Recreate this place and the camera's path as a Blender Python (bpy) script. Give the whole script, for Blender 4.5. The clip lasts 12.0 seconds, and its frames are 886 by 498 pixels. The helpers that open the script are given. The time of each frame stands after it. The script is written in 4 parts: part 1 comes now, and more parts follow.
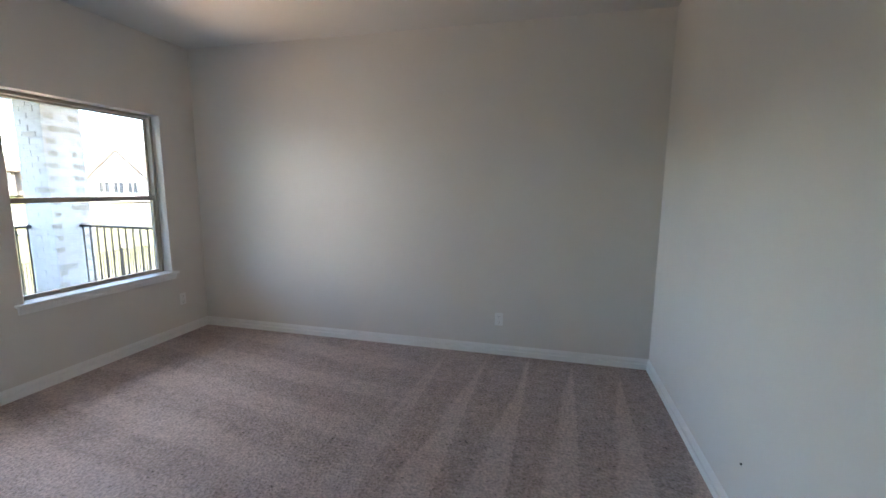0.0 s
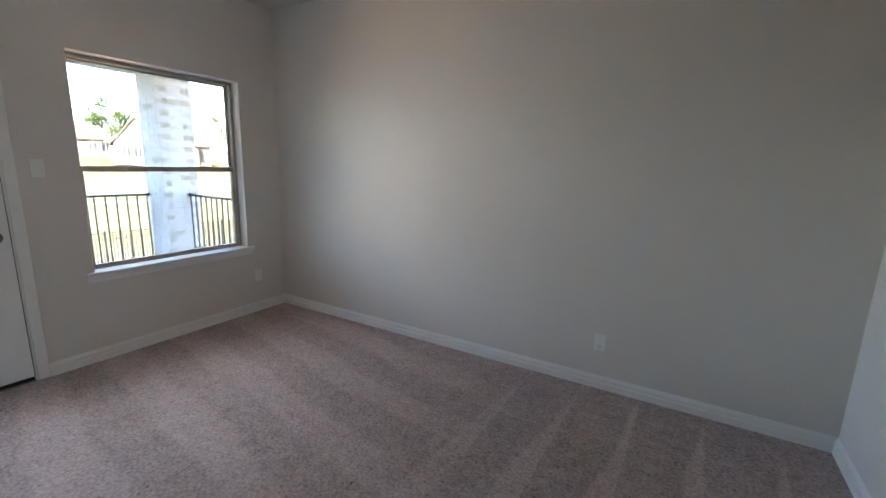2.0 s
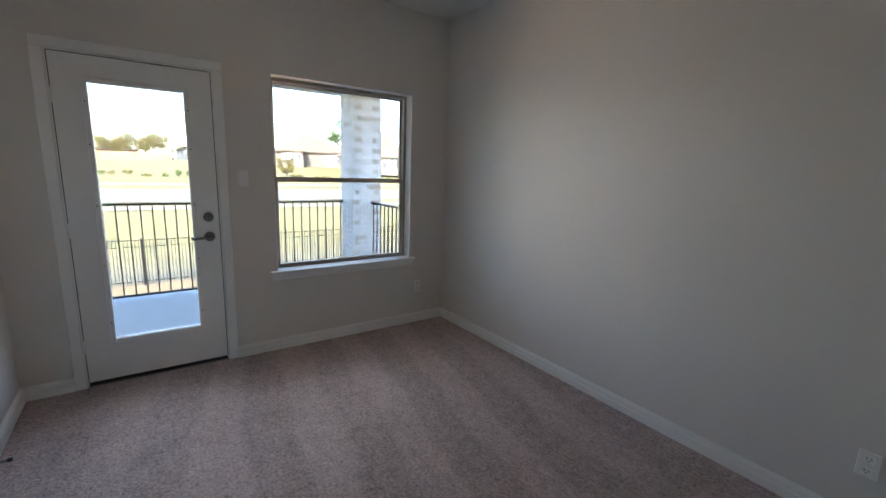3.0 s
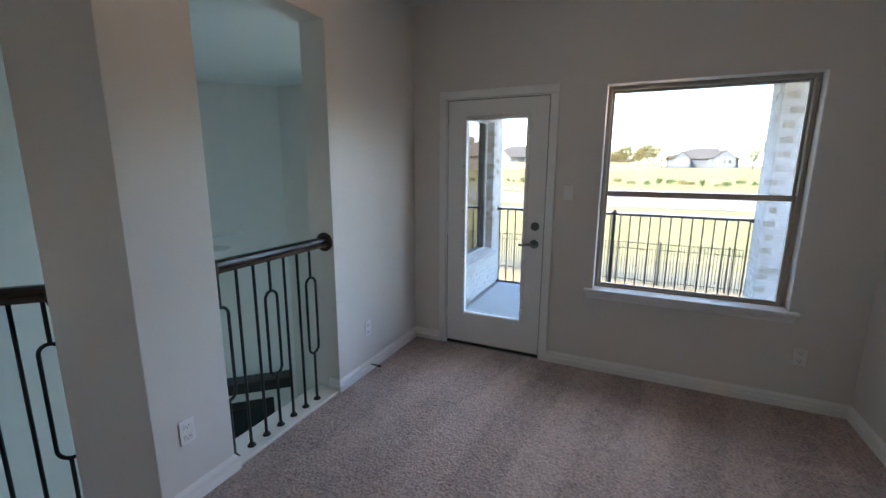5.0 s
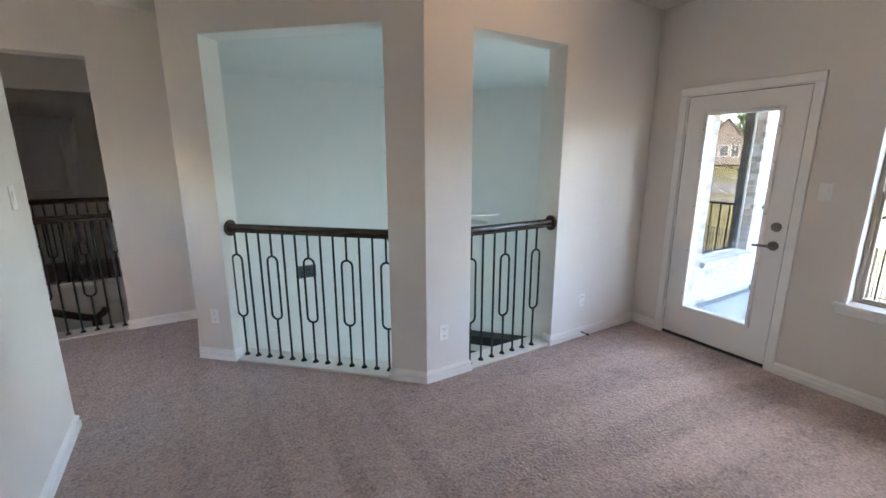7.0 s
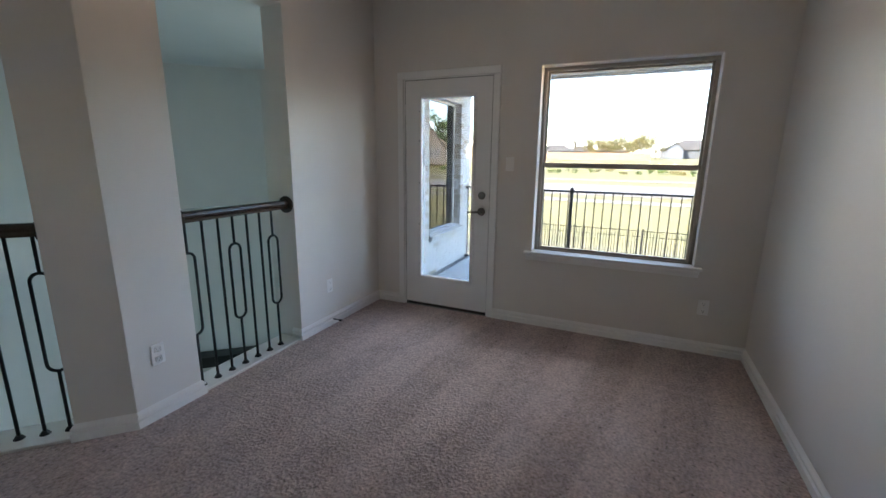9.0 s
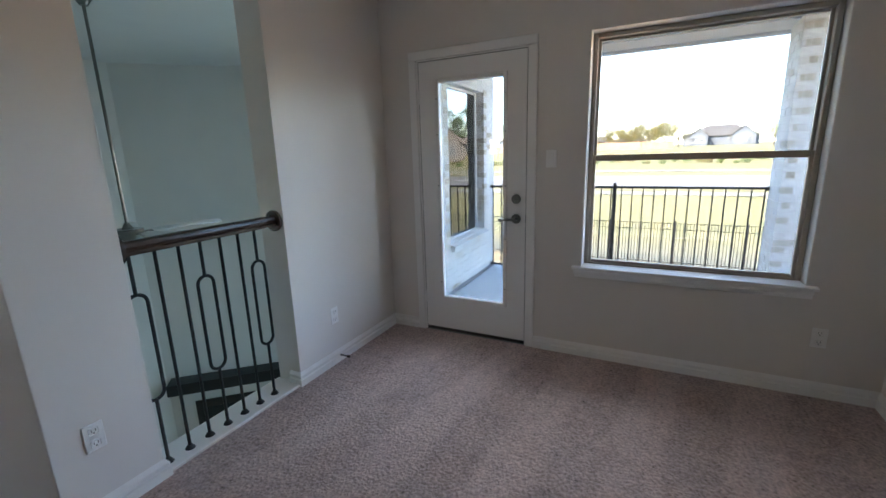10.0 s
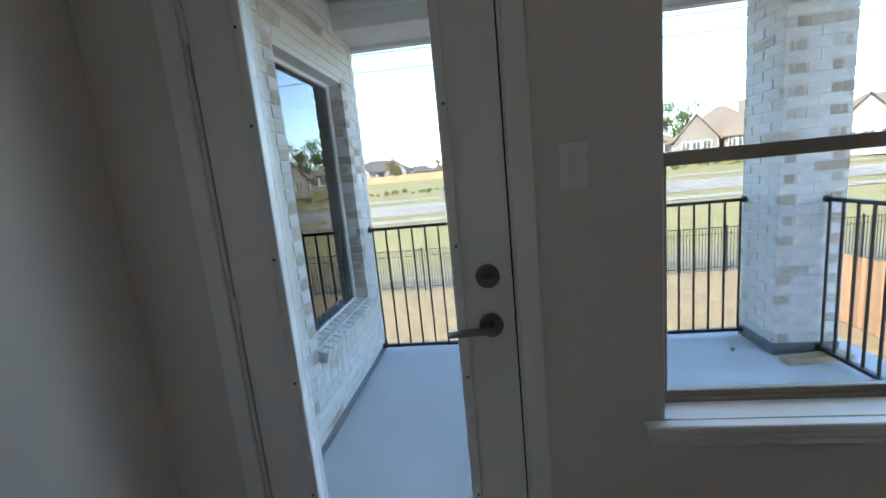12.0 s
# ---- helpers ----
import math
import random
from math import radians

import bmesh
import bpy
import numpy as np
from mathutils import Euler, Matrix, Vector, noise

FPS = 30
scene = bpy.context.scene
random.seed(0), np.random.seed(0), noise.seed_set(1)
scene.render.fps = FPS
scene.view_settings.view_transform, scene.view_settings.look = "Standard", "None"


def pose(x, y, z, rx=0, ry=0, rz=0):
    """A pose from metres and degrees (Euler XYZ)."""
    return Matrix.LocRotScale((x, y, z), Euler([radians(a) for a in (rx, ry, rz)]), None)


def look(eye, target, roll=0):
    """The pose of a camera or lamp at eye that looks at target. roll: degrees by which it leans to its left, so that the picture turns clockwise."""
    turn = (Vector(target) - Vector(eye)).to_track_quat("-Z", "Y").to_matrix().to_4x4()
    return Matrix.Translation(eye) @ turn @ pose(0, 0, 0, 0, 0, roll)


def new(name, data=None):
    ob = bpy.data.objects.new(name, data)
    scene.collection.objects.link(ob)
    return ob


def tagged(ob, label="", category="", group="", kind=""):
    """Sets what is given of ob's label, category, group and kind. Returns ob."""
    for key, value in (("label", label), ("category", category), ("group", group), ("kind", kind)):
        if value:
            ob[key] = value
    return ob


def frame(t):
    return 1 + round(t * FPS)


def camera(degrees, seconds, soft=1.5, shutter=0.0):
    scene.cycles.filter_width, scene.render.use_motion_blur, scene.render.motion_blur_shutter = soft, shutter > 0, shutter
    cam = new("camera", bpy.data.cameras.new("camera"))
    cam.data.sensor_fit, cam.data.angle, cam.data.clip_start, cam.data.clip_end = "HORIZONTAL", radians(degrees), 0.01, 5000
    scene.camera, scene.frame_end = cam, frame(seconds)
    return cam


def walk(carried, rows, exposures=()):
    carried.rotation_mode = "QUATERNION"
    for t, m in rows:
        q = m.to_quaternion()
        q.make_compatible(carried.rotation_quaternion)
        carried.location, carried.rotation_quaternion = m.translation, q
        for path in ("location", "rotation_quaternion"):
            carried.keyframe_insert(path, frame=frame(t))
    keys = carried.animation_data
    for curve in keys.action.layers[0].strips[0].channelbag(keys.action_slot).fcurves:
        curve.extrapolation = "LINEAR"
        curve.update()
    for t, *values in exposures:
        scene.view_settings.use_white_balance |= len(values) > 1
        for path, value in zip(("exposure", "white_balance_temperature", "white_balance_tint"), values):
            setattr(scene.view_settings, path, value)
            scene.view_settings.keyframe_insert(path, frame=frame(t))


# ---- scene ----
cam = camera(93.2, 12.0)
EXPOSURES = [(0.0, 5.45, 6400, 14), (1.5, 5.45, 6400, 14), (3.0, 4.75, 6350, 14), (5.0, 4.78, 6300, 15), (5.5, 4.75, 6300, 12), (6.0, 5.62, 6500, 12), (6.5, 5.75, 6650, 17), (7.0, 5.8, 6850, 19), (7.5, 5.0, 7100, 18), (9.5, 4.8, 6450, 15), (10.5, 4.72, 6450, 16), (11.3, 4.37, 6600, 12), (12.0, 4.1, 6150, 9)]
PATH = [
    (0, (0.221, 0.388, 1.468), (-0.265, 2.307, 1.182), 0.5),
    (0.5, (0.224, 0.432, 1.436), (-0.346, 2.321, 1.111), 0.7),
    (1, (0.321, 0.673, 1.397), (-0.239, 2.555, 1.019), 0.9),
    (1.5, (0.301, 0.916, 1.434), (-0.392, 2.75, 1.038), 2.3),
    (2, (0.218, 1.187, 1.453), (-0.764, 2.884, 1.06), 1.7),
    (2.5, (0.158, 1.442, 1.458), (-1.175, 2.885, 1.085), 1.2),
    (3, (0.052, 1.616, 1.475), (-1.55, 2.755, 1.102), 2.0),
    (4.8, (-0.085, 2.608, 1.551), (-1.97, 2.074, 1.15), -0.3),
    (5, (-0.06, 2.665, 1.542), (-1.843, 1.845, 1.158), 0.3),
    (5.5, (0.115, 2.827, 1.526), (-1.209, 1.379, 1.14), 1.6),
    (6, (0.347, 2.983, 1.577), (-0.467, 1.202, 1.171), -1.8),
    (6.5, (0.401, 3.157, 1.615), (-0.303, 1.331, 1.204), -2.0),
    (7, (0.311, 3.305, 1.604), (-0.686, 1.628, 1.164), -0.0),
    (7.5, (0.25, 3.33, 1.606), (-1.152, 1.979, 1.15), 1.7),
    (9.3, (0.076, 3.059, 1.387), (-1.715, 2.282, 0.955), 0.3),
    (9.5, (-0.065, 2.997, 1.384), (-1.835, 2.186, 0.923), -0.8),
    (10, (-0.448, 2.812, 1.41), (-2.191, 1.936, 0.969), -1.7),
    (10.5, (-0.872, 2.529, 1.408), (-2.696, 1.815, 1.002), -2.7),
    (11, (-1.329, 2.255, 1.385), (-3.187, 1.601, 1.037), -4.6),
    (11.5, (-1.762, 2.056, 1.403), (-3.686, 1.65, 1.041), -4.1),
    (12, (-2.184, 1.987, 1.367), (-4.14, 1.742, 1.029), -5.5),
]
walk(cam, [(t, look(eye, target, roll)) for t, eye, target, roll in PATH], EXPOSURES)

# ---- light ----
SUN_EL, SUN_AZ = 38.0, -35.0          # degrees; azimuth counted from +x towards +y
world = bpy.data.worlds.new("sky")
scene.world = world
world.use_nodes = True
wn = world.node_tree.nodes
sky = wn.new("ShaderNodeTexSky")
sky.sky_type = "NISHITA"
sky.sun_disc = False
sky.dust_density, sky.air_density, sky.ozone_density = 0.3, 1.0, 2.0
sky.sun_elevation = radians(SUN_EL)
sky.sun_rotation = radians(90 - SUN_AZ)
world.node_tree.links.new(sky.outputs[0], wn["Background"].inputs[0])
wn["Background"].inputs[1].default_value = 0.145
sun_data = bpy.data.lights.new("sun", "SUN")
sun_data.energy, sun_data.angle, sun_data.color = 2.1, radians(0.5), (1.0, 0.93, 0.83)
sun = new("sun", sun_data)
sun_dir = Vector((math.cos(radians(SUN_EL)) * math.cos(radians(SUN_AZ)), math.cos(radians(SUN_EL)) * math.sin(radians(SUN_AZ)), math.sin(radians(SUN_EL))))
sun.matrix_world = look(sun_dir * 60, (0, 0, 0))


def window_light(name, at, aim, width, height, watts, colour, spread=180):
    """An area lamp in a window's opening, for the light of sky or ground that comes in through it."""
    d = bpy.data.lights.new(name, "AREA")
    d.shape, d.size, d.size_y, d.energy, d.color, d.spread = "RECTANGLE", width, height, watts, colour, radians(spread)
    ob = new(name, d)
    ob.matrix_world = look(at, Vector(at) + Vector(aim))
    return ob


SKYC, EARTHC, PLAINC = (0.78, 0.90, 1.0), (1.0, 0.72, 0.46), (1.0, 0.97, 0.92)
# the openings' light, split by the way it takes: down from the sky, up from the sunlit ground, sideways to the two walls
for turn, sky_watts, ground_watts in ((0.10, 0.032, 0.065), (-0.75, 0.070, 0.115)):
    window_light("window_sky_light", (-3.36, 3.01, 0.98), (1, turn, -0.72), 1.08, 0.60, sky_watts, SKYC, 62)
    window_light("window_ground_light", (-3.24, 3.01, 1.86), (1, turn, 0.62), 1.08, 0.36, ground_watts, EARTHC, 58)
window_light("window_north_light", (-3.385, 2.49, 1.37), (1.2, 1, 0), 0.12, 1.3, 0.044, PLAINC, 52)
window_light("window_south_light", (-3.385, 3.53, 1.37), (0.40, -1, 0), 0.12, 1.3, 0.010, SKYC, 50)
window_light("door_sky_light", (-3.30, 1.605, 0.75), (1, 0, -0.9), 0.48, 0.85, 0.042, SKYC, 80)
# fill lamp added to brighten the hall, in an invented opening out of view
window_light("hall_fill_light", (3.09, -0.55, 1.5), (-1, 0, -0.2), 0.5, 0.6, 0.011, (0.82, 0.92, 1.0))
# fill lamps for the living room, in two assumed west openings out of view
window_light("living_fill_light", (-5.39, 0.0, 1.1), (1, -0.3, 0.1), 0.58, 1.3, 0.34, (0.70, 0.95, 0.88))
window_light("living_low_fill_light", (-5.39, 0.0, -1.55), (1, -0.2, 0.2), 0.58, 1.6, 1.12, (0.30, 0.77, 1.0))


# ---- materials ----
def material(name, base, rough=0.6, metal=0.0, vary=0.0, scale=8.0, bump=0.0, bump_scale=200.0, spec=0.5, fine=0.0, fine_scale=120.0, per_object=0.0):
    """A Principled material with blotches (vary at scale), grain (fine at fine_scale) and relief (bump at bump_scale), in metres."""
    m = bpy.data.materials.new(name)
    m.use_nodes = True
    nt = m.node_tree
    n, l = nt.nodes, nt.links
    p = n["Principled BSDF"]
    p.inputs["Roughness"].default_value, p.inputs["Metallic"].default_value = rough, metal
    p.inputs["Specular IOR Level"].default_value = spec
    p.inputs["Base Color"].default_value = (*base, 1)
    co = n.new("ShaderNodeTexCoord").outputs["Object"]
    value = None

    def add_value(socket, amount):
        nonlocal value
        r = n.new("ShaderNodeMapRange")
        r.inputs["To Min"].default_value, r.inputs["To Max"].default_value = 1 - amount, 1 + amount
        r.inputs["From Min"].default_value, r.inputs["From Max"].default_value = 0.25, 0.75
        l.new(socket, r.inputs["Value"])
        if value is None:
            value = r.outputs[0]
        else:
            mul = n.new("ShaderNodeMath")
            mul.operation = "MULTIPLY"
            l.new(value, mul.inputs[0]), l.new(r.outputs[0], mul.inputs[1])
            value = mul.outputs[0]

    def noise_at(sc, detail=3):
        t = n.new("ShaderNodeTexNoise")
        t.inputs["Scale"].default_value, t.inputs["Detail"].default_value = sc, detail
        l.new(co, t.inputs["Vector"])
        return t.outputs["Fac"]
    if vary:
        add_value(noise_at(scale), vary)
    if fine:
        add_value(noise_at(fine_scale, 2), fine)
    if per_object:
        add_value(n.new("ShaderNodeObjectInfo").outputs["Random"], per_object)
    if value is not None:
        h = n.new("ShaderNodeHueSaturation")
        h.inputs["Color"].default_value = (*base, 1)
        l.new(value, h.inputs["Value"])
        l.new(h.outputs[0], p.inputs["Base Color"])
    if bump:
        b = n.new("ShaderNodeBump")
        b.inputs["Strength"].default_value, b.inputs["Distance"].default_value = bump, 0.003
        l.new(noise_at(bump_scale), b.inputs["Height"])
        l.new(b.outputs[0], p.inputs["Normal"])
    return m


def glass_material(name, base, rise, tint=(1, 1, 1)):
    m = bpy.data.materials.new(name)
    m.use_nodes = True
    n, l = m.node_tree.nodes, m.node_tree.links
    n.remove(n["Principled BSDF"])
    t, g, f, mix = n.new("ShaderNodeBsdfTransparent"), n.new("ShaderNodeBsdfGlossy"), n.new("ShaderNodeLayerWeight"), n.new("ShaderNodeMixShader")
    t.inputs[0].default_value = (*tint, 1)
    g.inputs["Roughness"].default_value = 0.0
    f.inputs["Blend"].default_value = 0.5
    power, scaled = n.new("ShaderNodeMath"), n.new("ShaderNodeMath")
    power.operation, scaled.operation = "POWER", "MULTIPLY_ADD"
    power.inputs[1].default_value, scaled.inputs[1].default_value, scaled.inputs[2].default_value = rise, 0.9, base
    l.new(f.outputs["Facing"], power.inputs[0]), l.new(power.outputs[0], scaled.inputs[0])
    l.new(scaled.outputs[0], mix.inputs[0]), l.new(t.outputs[0], mix.inputs[1]), l.new(g.outputs[0], mix.inputs[2])
    l.new(mix.outputs[0], n["Material Output"].inputs[0])
    return m


WALL = material("wall_paint", (0.75, 0.712, 0.668), 0.62, vary=0.02, scale=2.5, bump=0.12, bump_scale=170, spec=0.35)
CEIL = material("ceiling_paint", (0.69, 0.675, 0.65), 0.8, vary=0.02, scale=2, bump=0.2, bump_scale=120, spec=0.2)
TRIM = material("white_trim_paint", (0.86, 0.85, 0.83), 0.35, vary=0.02, scale=6, bump=0.03, bump_scale=60)
DOORM = material("white_door_paint", (0.85, 0.84, 0.825), 0.4, vary=0.015, scale=4, bump=0.03, bump_scale=90)
PLATE = material("white_plastic", (0.88, 0.87, 0.85), 0.3)
SLOT = material("dark_slot", (0.03, 0.03, 0.03), 0.6)
SOCKET = material("grey_socket_slot", (0.22, 0.21, 0.20), 0.6)
CLAY = material("tan_vinyl", (0.40, 0.35, 0.285), 0.42, vary=0.04, scale=12, bump=0.03)
IRON = material("black_iron", (0.007, 0.007, 0.008), 0.5, metal=0.0, vary=0.15, scale=40, bump=0.05)
WOOD = material("dark_stained_wood", (0.045, 0.028, 0.020), 0.24, vary=0.3, scale=14, bump=0.08, bump_scale=120)
NICKEL = material("satin_nickel", (0.20, 0.19, 0.175), 0.28, metal=1.0, vary=0.05, scale=30)
BLACK = material("black_rubber", (0.015, 0.014, 0.014), 0.6)
BLACKP = material("black_paint", (0.014, 0.013, 0.013), 0.35, vary=0.1, scale=10)
CONC = material("pale_concrete", (0.55, 0.56, 0.56), 0.85, vary=0.07, scale=3, fine=0.06, fine_scale=70, bump=0.2, bump_scale=90)
MORTAR = material("white_mortar", (0.68, 0.665, 0.64), 0.9, vary=0.08, scale=12, bump=0.5, bump_scale=80)
LEAD = material("grey_flashing", (0.17, 0.18, 0.19), 0.5, metal=0.4, vary=0.2, scale=20, bump=0.2, bump_scale=30)
TIMBER = material("raw_timber", (0.45, 0.33, 0.20), 0.7, vary=0.12, scale=14, fine=0.08)
ASPH = material("pale_road", (0.45, 0.41, 0.35), 0.95, spec=0.08, vary=0.06, scale=0.6, fine=0.05, fine_scale=12)
WALKM = material("pale_sidewalk", (0.50, 0.46, 0.40), 0.95, spec=0.08, vary=0.06, scale=0.8)
FENCEW = material("cedar_fence", (0.36, 0.20, 0.10), 0.8, vary=0.12, scale=3, fine=0.1, fine_scale=30, per_object=0.2)
BARK = material("bark", (0.10, 0.075, 0.055), 0.9, vary=0.2, scale=6, bump=0.5, bump_scale=30)
GLASS = glass_material("window_glass", 0.03, 5.0, (0.53, 0.542, 0.54))
GLASS2 = glass_material("reflecting_glass", 0.08, 3.0, (0.10, 0.12, 0.13))


def carpet_material():
    m = material("beige_carpet", (0.40, 0.318, 0.300), 0.95, spec=0.08)
    n, l = m.node_tree.nodes, m.node_tree.links
    p = n["Principled BSDF"]
    co = n.new("ShaderNodeTexCoord").outputs["Object"]

    def node(kind, **kw):
        x = n.new(kind)
        for key, v in kw.items():
            x.inputs[key].default_value = v
        return x

    def noise_at(sc, detail=2, vector=None):
        t = node("ShaderNodeTexNoise", Scale=sc, Detail=detail)
        l.new(vector or co, t.inputs["Vector"])
        return t.outputs["Fac"]

    def maths(op, a, b):
        x = n.new("ShaderNodeMath")
        x.operation = op
        for i, v in enumerate((a, b)):
            if isinstance(v, (int, float)):
                x.inputs[i].default_value = v
            else:
                l.new(v, x.inputs[i])
        return x.outputs[0]

    # the vacuum's strokes: light wedges that start in points at the long wall and widen towards the room, one edge straight
    sep = n.new("ShaderNodeSeparateXYZ")
    l.new(co, sep.inputs[0])
    wob = noise_at(0.9, 1)
    ragged = maths("MULTIPLY", maths("SUBTRACT", noise_at(26, 3), 0.5), 0.05)
    away = maths("SUBTRACT", 3.96, sep.outputs["Y"])
    lane = maths("ADD", maths("SUBTRACT", 4.343, sep.outputs["X"]), maths("ADD", maths("MULTIPLY", away, -0.02), maths("ADD", maths("MULTIPLY", wob, 0.05), ragged)))
    inside = maths("MODULO", lane, 0.355)
    width = maths("MINIMUM", maths("ADD", maths("MULTIPLY", away, 0.115), maths("MULTIPLY", maths("SUBTRACT", noise_at(1.7, 1), 0.5), 0.10)), 0.24)
    edge = node("ShaderNodeMapRange", **{"From Min": -0.008, "From Max": 0.016})
    l.new(maths("SUBTRACT", width, inside), edge.inputs["Value"])
    lane2 = maths("ADD", maths("ADD", sep.outputs["Y"], maths("MULTIPLY", sep.outputs["X"], 0.15)), maths("ADD", maths("MULTIPLY", noise_at(1.1, 1), 0.30), ragged))
    saw2 = maths("PINGPONG", maths("MULTIPLY", lane2, 2.1), 0.5)
    edge2 = node("ShaderNodeMapRange", **{"From Min": 0.22, "From Max": 0.31, "To Min": 0.12, "To Max": 0.85})
    l.new(saw2, edge2.inputs["Value"])
    which = node("ShaderNodeMapRange", **{"From Min": -0.9, "From Max": -0.3})
    l.new(maths("ADD", sep.outputs["X"], maths("MULTIPLY", wob, 0.4)), which.inputs["Value"])
    mixl = n.new("ShaderNodeMix")
    l.new(which.outputs[0], mixl.inputs[0]), l.new(edge2.outputs[0], mixl.inputs[2]), l.new(edge.outputs[0], mixl.inputs[3])
    fade = node("ShaderNodeMapRange", **{"From Min": 0.25, "From Max": 0.45})
    l.new(noise_at(0.8, 2), fade.inputs["Value"])
    far = node("ShaderNodeMapRange", **{"From Min": 0.9, "From Max": 1.8, "To Min": 0.2, "To Max": 1.0})
    l.new(sep.outputs["Y"], far.inputs["Value"])
    stroke = maths("MULTIPLY", maths("SUBTRACT", mixl.outputs[0], 0.5), maths("MULTIPLY", maths("MULTIPLY", fade.outputs[0], far.outputs[0]), 0.30))
    grain = node("ShaderNodeMapRange", **{"From Min": 0.30, "From Max": 0.70, "To Min": -0.36, "To Max": 0.32})
    l.new(noise_at(62, 3), grain.inputs["Value"])
    speck = node("ShaderNodeMapRange", **{"From Min": 0.60, "From Max": 0.72, "To Min": 0.0, "To Max": -0.50})
    l.new(noise_at(48, 2), speck.inputs["Value"])
    tuft = maths("ADD", grain.outputs[0], speck.outputs[0])
    clump = maths("MULTIPLY", maths("SUBTRACT", noise_at(17, 4), 0.5), 0.85)
    mid = maths("MULTIPLY", maths("SUBTRACT", noise_at(4.5, 4), 0.5), 0.42)
    total = maths("ADD", maths("ADD", maths("ADD", stroke, tuft), maths("ADD", clump, mid)), 1.26)
    hue = node("ShaderNodeHueSaturation", Color=(0.40, 0.318, 0.300, 1))
    l.new(total, hue.inputs["Value"])
    l.new(hue.outputs[0], p.inputs["Base Color"])
    bump = node("ShaderNodeBump", Strength=0.9, Distance=0.016)
    l.new(maths("ADD", noise_at(62, 3), maths("MULTIPLY", noise_at(28, 2), 0.8)), bump.inputs["Height"])
    l.new(bump.outputs[0], p.inputs["Normal"])
    p.inputs["Sheen Weight"].default_value = 0.15
    return m


CARPET = carpet_material()


def ramp_material(name, stops, scale, rough=0.9, detail=4, source="noise", bump=0.0, bump_scale=60):
    """A material whose colour runs through stops by noise, by each object's random number or by each island's."""
    m = bpy.data.materials.new(name)
    m.use_nodes = True
    n, l = m.node_tree.nodes, m.node_tree.links
    p = n["Principled BSDF"]
    p.inputs["Roughness"].default_value = rough
    p.inputs["Specular IOR Level"].default_value = 0.25
    co = n.new("ShaderNodeTexCoord").outputs["Object"]
    t = n.new("ShaderNodeTexNoise")
    t.inputs["Scale"].default_value, t.inputs["Detail"].default_value = scale, detail
    l.new(co, t.inputs["Vector"])
    r = n.new("ShaderNodeValToRGB")
    while len(r.color_ramp.elements) < len(stops):
        r.color_ramp.elements.new(0.5)
    for e, (at, c) in zip(r.color_ramp.elements, stops):
        e.position, e.color = at, (*c, 1)
    fac = t.outputs["Fac"]
    if source == "object":
        r.color_ramp.interpolation = "CONSTANT"
        fac = n.new("ShaderNodeObjectInfo").outputs["Random"]
    elif source == "island":
        fac = n.new("ShaderNodeNewGeometry").outputs["Random Per Island"]
    l.new(fac, r.inputs[0])
    out = r.outputs[0]
    if source != "noise":
        h = n.new("ShaderNodeHueSaturation")
        mr = n.new("ShaderNodeMapRange")
        mr.inputs["From Min"].default_value, mr.inputs["From Max"].default_value = 0.3, 0.7
        mr.inputs["To Min"].default_value, mr.inputs["To Max"].default_value = 0.70, 1.14
        l.new(t.outputs["Fac"], mr.inputs["Value"]), l.new(mr.outputs[0], h.inputs["Value"]), l.new(out, h.inputs["Color"])
        out = h.outputs[0]
    l.new(out, p.inputs["Base Color"])
    if bump:
        t2 = n.new("ShaderNodeTexNoise")
        t2.inputs["Scale"].default_value = bump_scale
        l.new(co, t2.inputs["Vector"])
        b = n.new("ShaderNodeBump")
        b.inputs["Strength"].default_value, b.inputs["Distance"].default_value = bump, 0.004
        l.new(t2.outputs["Fac"], b.inputs["Height"]), l.new(b.outputs[0], p.inputs["Normal"])
    return m


BRICK = ramp_material("whitewashed_brick", [(0, (0.71, 0.70, 0.68)), (0.35, (0.745, 0.735, 0.715)), (0.70, (0.69, 0.675, 0.65)), (0.94, (0.55, 0.50, 0.44)), (0.98, (0.46, 0.39, 0.32))], 28, source="object", bump=0.6)
BRICKT = ramp_material("tan_brick", [(0, (0.49, 0.42, 0.355)), (0.3, (0.54, 0.475, 0.41)), (0.5, (0.44, 0.37, 0.31)), (0.68, (0.64, 0.61, 0.575)), (0.85, (0.53, 0.47, 0.41))], 28, source="object", bump=0.6)
GRASS = ramp_material("dry_lawn", [(0.30, (0.17, 0.14, 0.055)), (0.44, (0.27, 0.215, 0.09)), (0.56, (0.215, 0.188, 0.072)), (0.64, (0.13, 0.12, 0.05)), (0.75, (0.33, 0.26, 0.14))], 0.8, detail=14)


